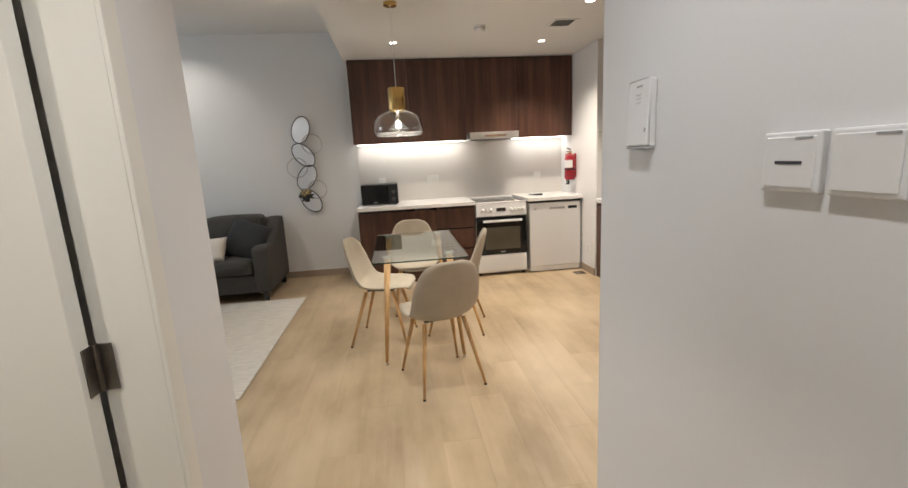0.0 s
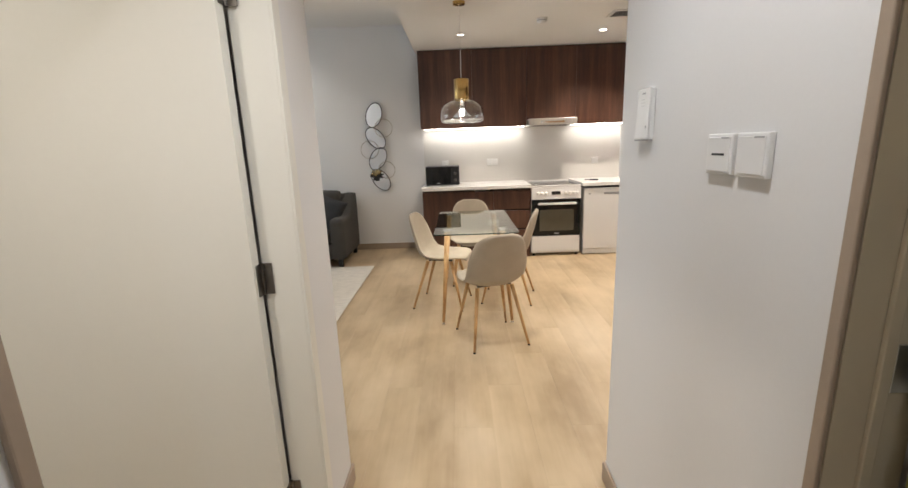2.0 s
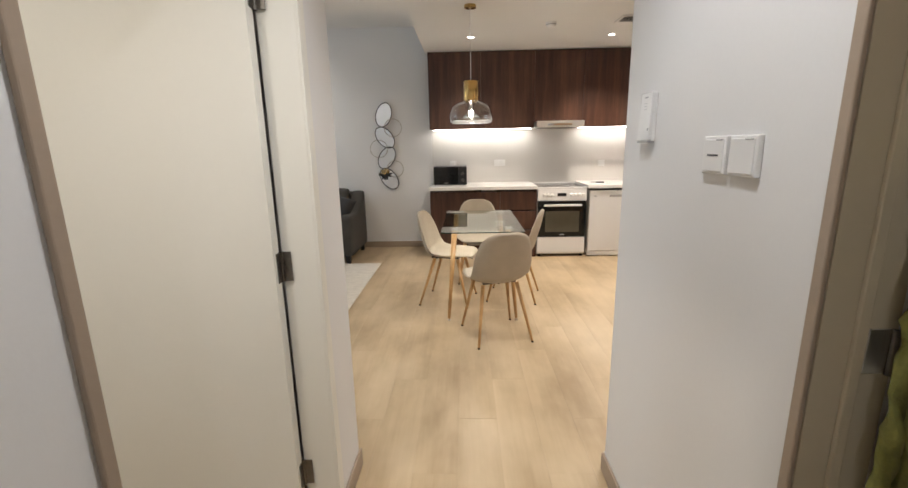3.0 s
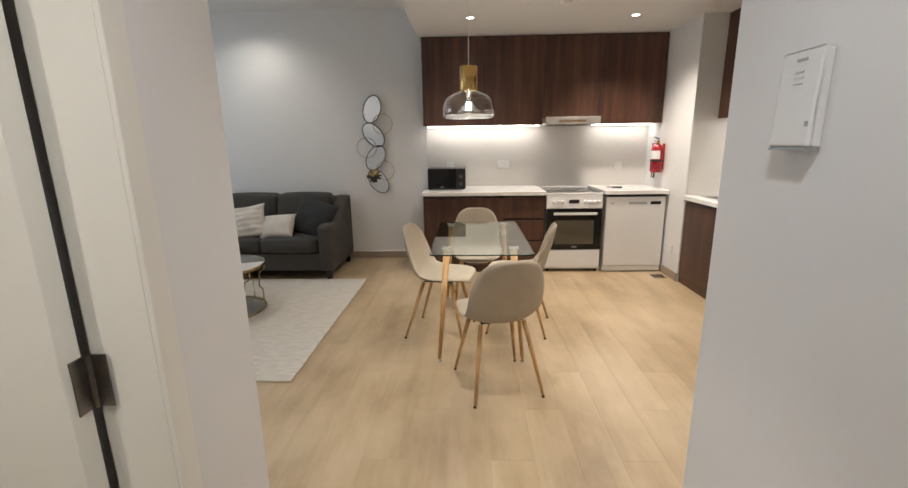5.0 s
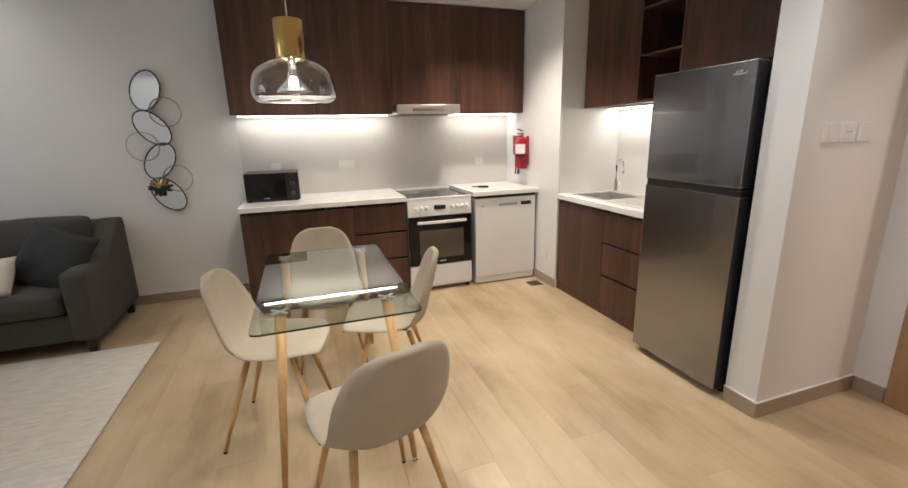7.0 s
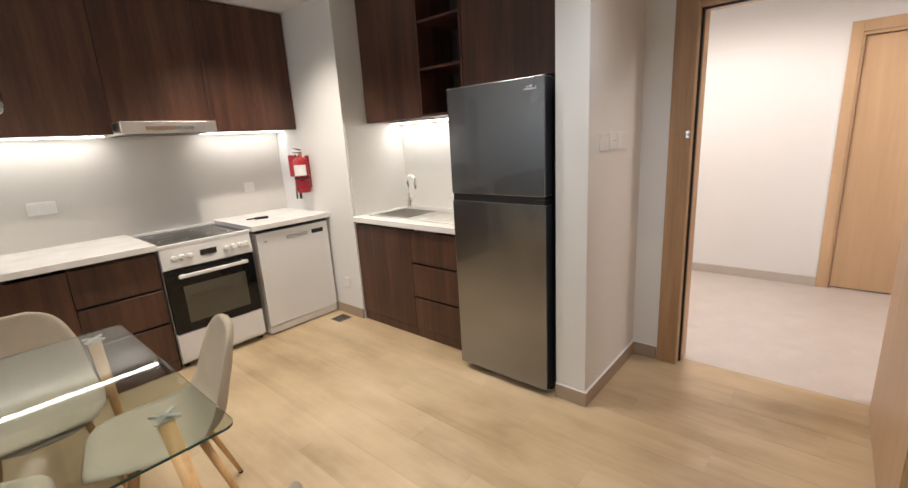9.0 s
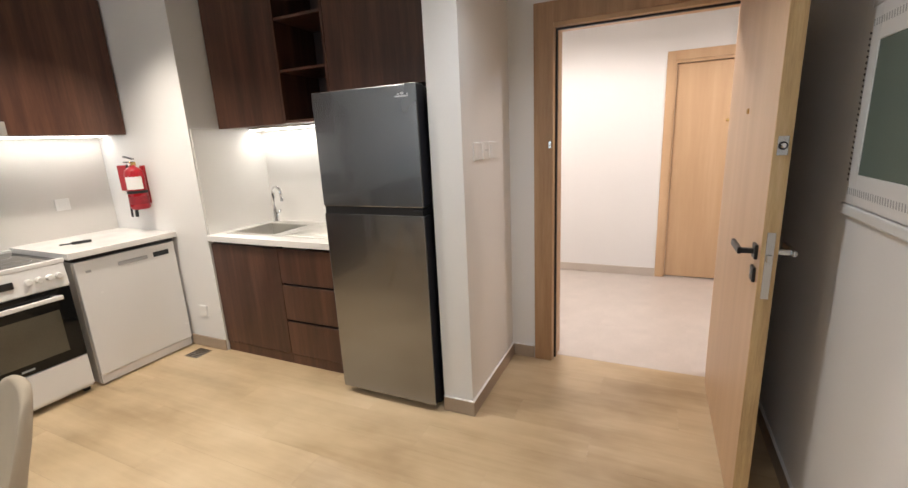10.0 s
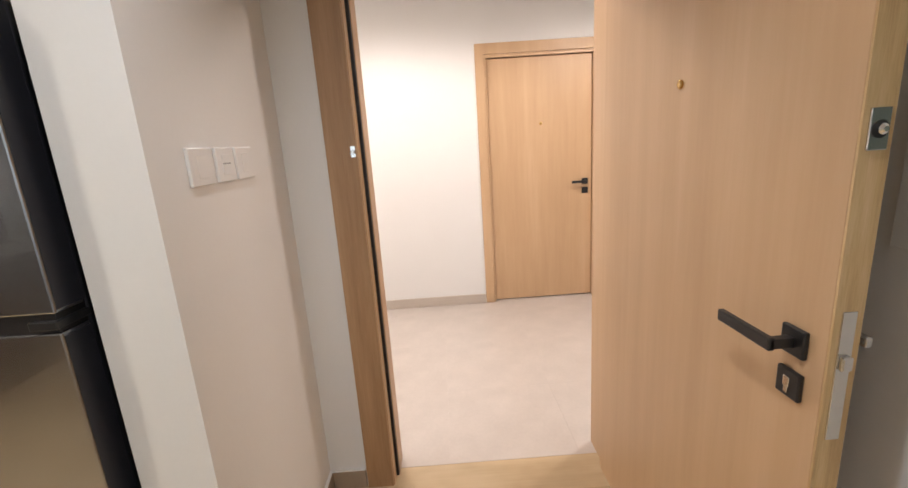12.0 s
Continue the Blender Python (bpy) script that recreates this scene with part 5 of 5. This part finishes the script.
part("arm", puffy(-4.30 + AX, -3.40 + AX, 5.58 + AY, 5.76 + AY, 0.10, 0.59, 0.05, 0.01), SOFA, ar, smooth=True)
part("arm", puffy(-4.30 + AX, -3.40 + AX, 4.45 + AY, 4.62 + AY, 0.10, 0.59, 0.05, 0.01), SOFA, ar, smooth=True)
part("back", puffy(-4.50 + AX, -4.22 + AX, 4.45 + AY, 5.76 + AY, 0.10, 0.85, 0.06, 0.02), SOFA, ar, smooth=True)
for x in (-4.3, -3.4):
    for y in (4.68, 5.84):
        part("foot", box(x - 0.03, x + 0.03, y - 0.03, y + 0.03, 0, 0.105, 0.004), BLACK, ar)

# ---- rug ----
rg = bmesh.new()
RX0, RX1, RY0, RY1 = -3.75, -0.605, 3.865, 5.955
nx, ny = 90, 60
vs = [[rg.verts.new((RX0 + (RX1 - RX0) * i / nx, RY0 + (RY1 - RY0) * j / ny, 0.012 + 0.0018 * noise.noise(Vector((i * 0.7, j * 0.25, 3))))) for j in range(ny + 1)] for i in range(nx + 1)]
for i in range(nx):
    for j in range(ny):
        rg.faces.new((vs[i][j], vs[i + 1][j], vs[i + 1][j + 1], vs[i][j + 1]))
put(rg, box(RX0, RX1, RY0, RY1, 0.001, 0.0095, 0.003))
tagged(part("rug", rg, RUG, None, "cream woven area rug on the plank floor"), category="rug")


# ---- coffee tables ----
def coffee_table(x, y, r, h, base_r, label):
    t = thing("coffee_table", (x, y, 0.012), label, "coffee table", "round coffee tables")
    circ = lambda rad, z, n=56: [(x + rad * math.cos(2 * math.pi * k / n), y + rad * math.sin(2 * math.pi * k / n), z) for k in range(n)]
    part("base_ring", tube(circ(base_r, 0.022), 0.0085, 10, True), GOLD, t, "gold base ring", True)
    part("base_glass", lathe([(0, 0.016), (base_r - 0.006, 0.016), (base_r - 0.006, 0.022), (0, 0.022)], (x, y, 0), 56), SMOKED, t, "smoked glass base disc").visible_shadow = False
    rim = part("top_rim", lathe([(r, h - 0.022), (r + 0.008, h - 0.022), (r + 0.008, h + 0.001), (r, h + 0.001)], (x, y, 0), 64, True), GOLD, t, "gold rim")
    for k in range(4):
        wd = bmesh.new()
        c0, c1 = wd.verts.new((x, y, h)), wd.verts.new((x, y, h - 0.012))
        up_, dn_ = [], []
        for j in range(15):
            a = radians(20 + 90 * k + 90 * j / 14)
            up_.append(wd.verts.new((x + r * math.cos(a), y + r * math.sin(a), h)))
            dn_.append(wd.verts.new((x + r * math.cos(a), y + r * math.sin(a), h - 0.012)))
        for j in range(14):
            wd.faces.new((c0, up_[j], up_[j + 1]))
            wd.faces.new((c1, dn_[j + 1], dn_[j]))
            wd.faces.new((up_[j], dn_[j], dn_[j + 1], up_[j + 1]))
        wd.faces.new((c0, c1, dn_[0], up_[0]))
        wd.faces.new((c0, up_[14], dn_[14], c1))
        bmesh.ops.recalc_face_normals(wd, faces=wd.faces)
        part("top_segment", wd, MARBLE if k % 2 else SMOKE, t, "white marble segment" if k % 2 else "grey mirrored segment")
    for k in range(6):
        a = radians(60 * k + 10)
        b = radians(60 * k + 34)
        P = lambda rad, ang, z: (x + rad * math.cos(ang), y + rad * math.sin(ang), z)
        part("leg", tube([P(base_r, a, 0.03), P(base_r, a, h * 0.45), P(r * 0.86, a + 0.02, h * 0.52), P(r * 0.86, b, h * 0.58), P(r * 0.86, b, h * 0.72), P(r, b + 0.05, h * 0.80), P(r + 0.004, b + 0.05, h - 0.02)], 0.006, 8), GOLD, t, "stepped gold bar leg")


coffee_table(-1.66, 5.03, 0.36, 0.43, 0.34, "round gold coffee table with marble and grey glass top")
coffee_table(-2.55, 5.12, 0.46, 0.46, 0.44, "larger round gold coffee table with marble and grey glass top")
vs_ = thing("vase", (-1.66, 5.03, 0.43), "white faceted round ceramic vase on the coffee table", "vase")
wall = [(0.062, 0.0), (0.086, 0.022), (0.107, 0.07), (0.117, 0.125), (0.110, 0.175), (0.092, 0.22), (0.066, 0.252)]
fine_wall = []
for (ra, za), (rb, zb) in zip(wall, wall[1:]):
    fine_wall += [(ra + (rb - ra) * k / 4, za + (zb - za) * k / 4) for k in range(4)]
vb = lathe([(0, 0)] + fine_wall + [(0.064, 0.256), (0.062, 0.280), (0.067, 0.296), (0.061, 0.296), (0.056, 0.28), (0.056, 0.25), (0, 0.245)], (0, 0, 0), 64)
for v in vb.verts:
    if v.co.xy.length > 0.067 and 0.004 < v.co.z < 0.25:
        a = math.atan2(v.co.y, v.co.x)
        k = 1 + 0.075 * (abs(math.sin(8 * a + 55 * v.co.z)) * abs(math.sin(8 * a - 55 * v.co.z)) - 0.4)
        v.co.x *= k
        v.co.y *= k
    v.co += Vector((-1.66, 5.02, 0.4305))
part("body", vb, VASE_GLAZE, vs_)
bw = thing("fruit_bowl", (-2.55, 5.16, 0.46), "white shallow bowl of dried fruit on the coffee table", "bowl")
part("bowl", lathe([(0, 0), (0.07, 0), (0.10, 0.01), (0.17, 0.055), (0.175, 0.062), (0.165, 0.058), (0.10, 0.022), (0, 0.015)], (-2.52, 5.14, 0.461), 32), CERAMIC, bw, smooth=True)
rnd = random.Random(5)
for k in range(12):
    a, r_ = rnd.uniform(0, 6.28), rnd.uniform(0.02, 0.10)
    s = rnd.uniform(0.022, 0.032)
    part("fruit", lathe([(0, -s), (s * 0.7, -s * 0.7), (s, 0), (s * 0.75, s * 0.65), (s * 0.2, s * 0.85), (0, s * 0.8)], (-2.52 + r_ * math.cos(a), 5.14 + r_ * math.sin(a), 0.461 + 0.04 + s * 0.6 + (0.02 if r_ < 0.05 else 0)), 10), RUST, bw, smooth=True)

# ---- mirror wall art ----
art = thing("wall_mirror", (-0.64, NORTH, 1.45), "wall art of four tilted oval mirrors and thin metal rings", "mirror")


def ellipse(cx, cz, a, b, tilt, y, n=48):
    t = radians(tilt)
    out = []
    for k in range(n):
        u = 2 * math.pi * k / n
        px, pz = a * math.cos(u), b * math.sin(u)
        out.append((cx + px * math.cos(t) + pz * math.sin(t), y, cz - px * math.sin(t) + pz * math.cos(t)))
    return out


for cx, cz, tilt, lean in ((-0.648, 1.845, 18, 0), (-0.645, 1.545, -40, 0), (-0.632, 1.272, 32, 0), (-0.612, 0.985, -36, 0)):
    pts = ellipse(cx, cz, 0.104, 0.162, tilt, NORTH - 0.030)
    mb = bmesh.new()
    f0 = [mb.verts.new(p) for p in pts]
    f1 = [mb.verts.new((p[0], p[1] + 0.004, p[2])) for p in pts]
    mb.faces.new(f0)
    mb.faces.new(f1[::-1])
    for k in range(len(pts)):
        mb.faces.new((f0[k], f0[(k + 1) % 48], f1[(k + 1) % 48], f1[k]))
    bmesh.ops.recalc_face_normals(mb, faces=mb.faces)
    mr = part("mirror", mb, MIRROR, art, "oval mirror glass")
    part("rim", tube(pts, 0.006, 8, True), FRAME_METAL, mr, "dark metal rim", True)
    part("standoff", box(cx - 0.012, cx + 0.012, NORTH - 0.026, NORTH, cz - 0.012, cz + 0.012), FRAME_METAL, mr)
for cx, cz, r_ in ((-0.528, 1.672, 0.118), (-0.735, 1.395, 0.118), (-0.520, 1.118, 0.112)):
    part("ring", tube(ellipse(cx, cz, r_, r_, 0, NORTH - 0.041), 0.004, 8, True), RING_METAL, art, "thin pale metal ring", True)
orn = bmesh.new()
rnd = random.Random(11)
for k in range(22):
    a, d = 2 * math.pi * k / 11 + rnd.uniform(-0.2, 0.2), 0.028 if k < 11 else 0.058
    m = Matrix.Translation((-0.662 + d * math.cos(a), NORTH - 0.052 - rnd.uniform(0, 0.012), 1.052 + 0.85 * d * math.sin(a))) @ Matrix.Rotation(-a, 4, 'Y') @ Matrix.Rotation(rnd.uniform(-0.6, 0.6), 4, 'X')
    leaf = lathe([(0, -0.005), (0.018, -0.003), (0.024, 0), (0.018, 0.003), (0, 0.005)], (0, 0, 0), 10)
    bmesh.ops.transform(leaf, matrix=m @ Matrix.Rotation(radians(90), 4, 'X') @ Matrix.Diagonal((1.5, 0.6, 1.0, 1.0)), verts=leaf.verts)
    for f in leaf.faces:
        f.material_index = 1 if math.sin(a) < 0.1 else 0
    put(orn, leaf)
put(orn, box(-0.672, -0.652, NORTH - 0.05, NORTH, 1.042, 1.062))
part("flower_ornament", orn, [GOLD, BLACK], art, "gold and dark bronze leaf cluster")

# ---- floors ----
fl = setting("floor", boxes((-5.6, 3.40, -1.3, 7.6, -0.06, -0.0015)), GROUT, "light oak wood-look porcelain plank floor")
PW, PL = 0.20, 1.20
meshes = {}
count = 0
ix0, ix1 = -28, 18
for ix in range(ix0, ix1):
    xa = ix * PW
    for iy in range(-2, 8):
        ya = iy * PL - 0.4 + (ix % 3) * 0.4
        x0, x1 = max(xa, -5.55), min(xa + PW, 3.398)
        y0, y1 = max(ya, -1.25), min(ya + PL, 7.55)
        if x1 - x0 < 0.02 or y1 - y0 < 0.02 or x1 < -3.6 or y1 < 0.0:
            continue
        key = (round(x1 - x0, 3), round(y1 - y0, 3))
        if key not in meshes:
            bm = box(0, key[0] - 0.0007, 0, key[1] - 0.0007, -0.0025, 0.0)
            me = bpy.data.meshes.new("plank")
            bm.to_mesh(me)
            bm.free()
            me.materials.append(PLANK)
            meshes[key] = me
        ob = new("plank", meshes[key])
        ob.location = (x0 + 0.00035, y0 + 0.00035, 0)
        ob.parent = fl
        count += 1
fc = setting("floor_corridor", boxes((3.40, 5.75, -1.5, 7.0, -0.06, -0.004)), STONE, "pale beige porcelain tile floor of the corridor")
bm = box(0, 0.5997, 0, 0.5997, -0.0035, 0.0)
me = bpy.data.meshes.new("tile")
bm.to_mesh(me)
bm.free()
me.materials.append(STONE)
for ix in range(4):
    for iy in range(14):
        ob = new("tile", me)
        ob.location = (3.40 + ix * 0.6, -1.5 + iy * 0.6, 0)
        ob.parent = fc
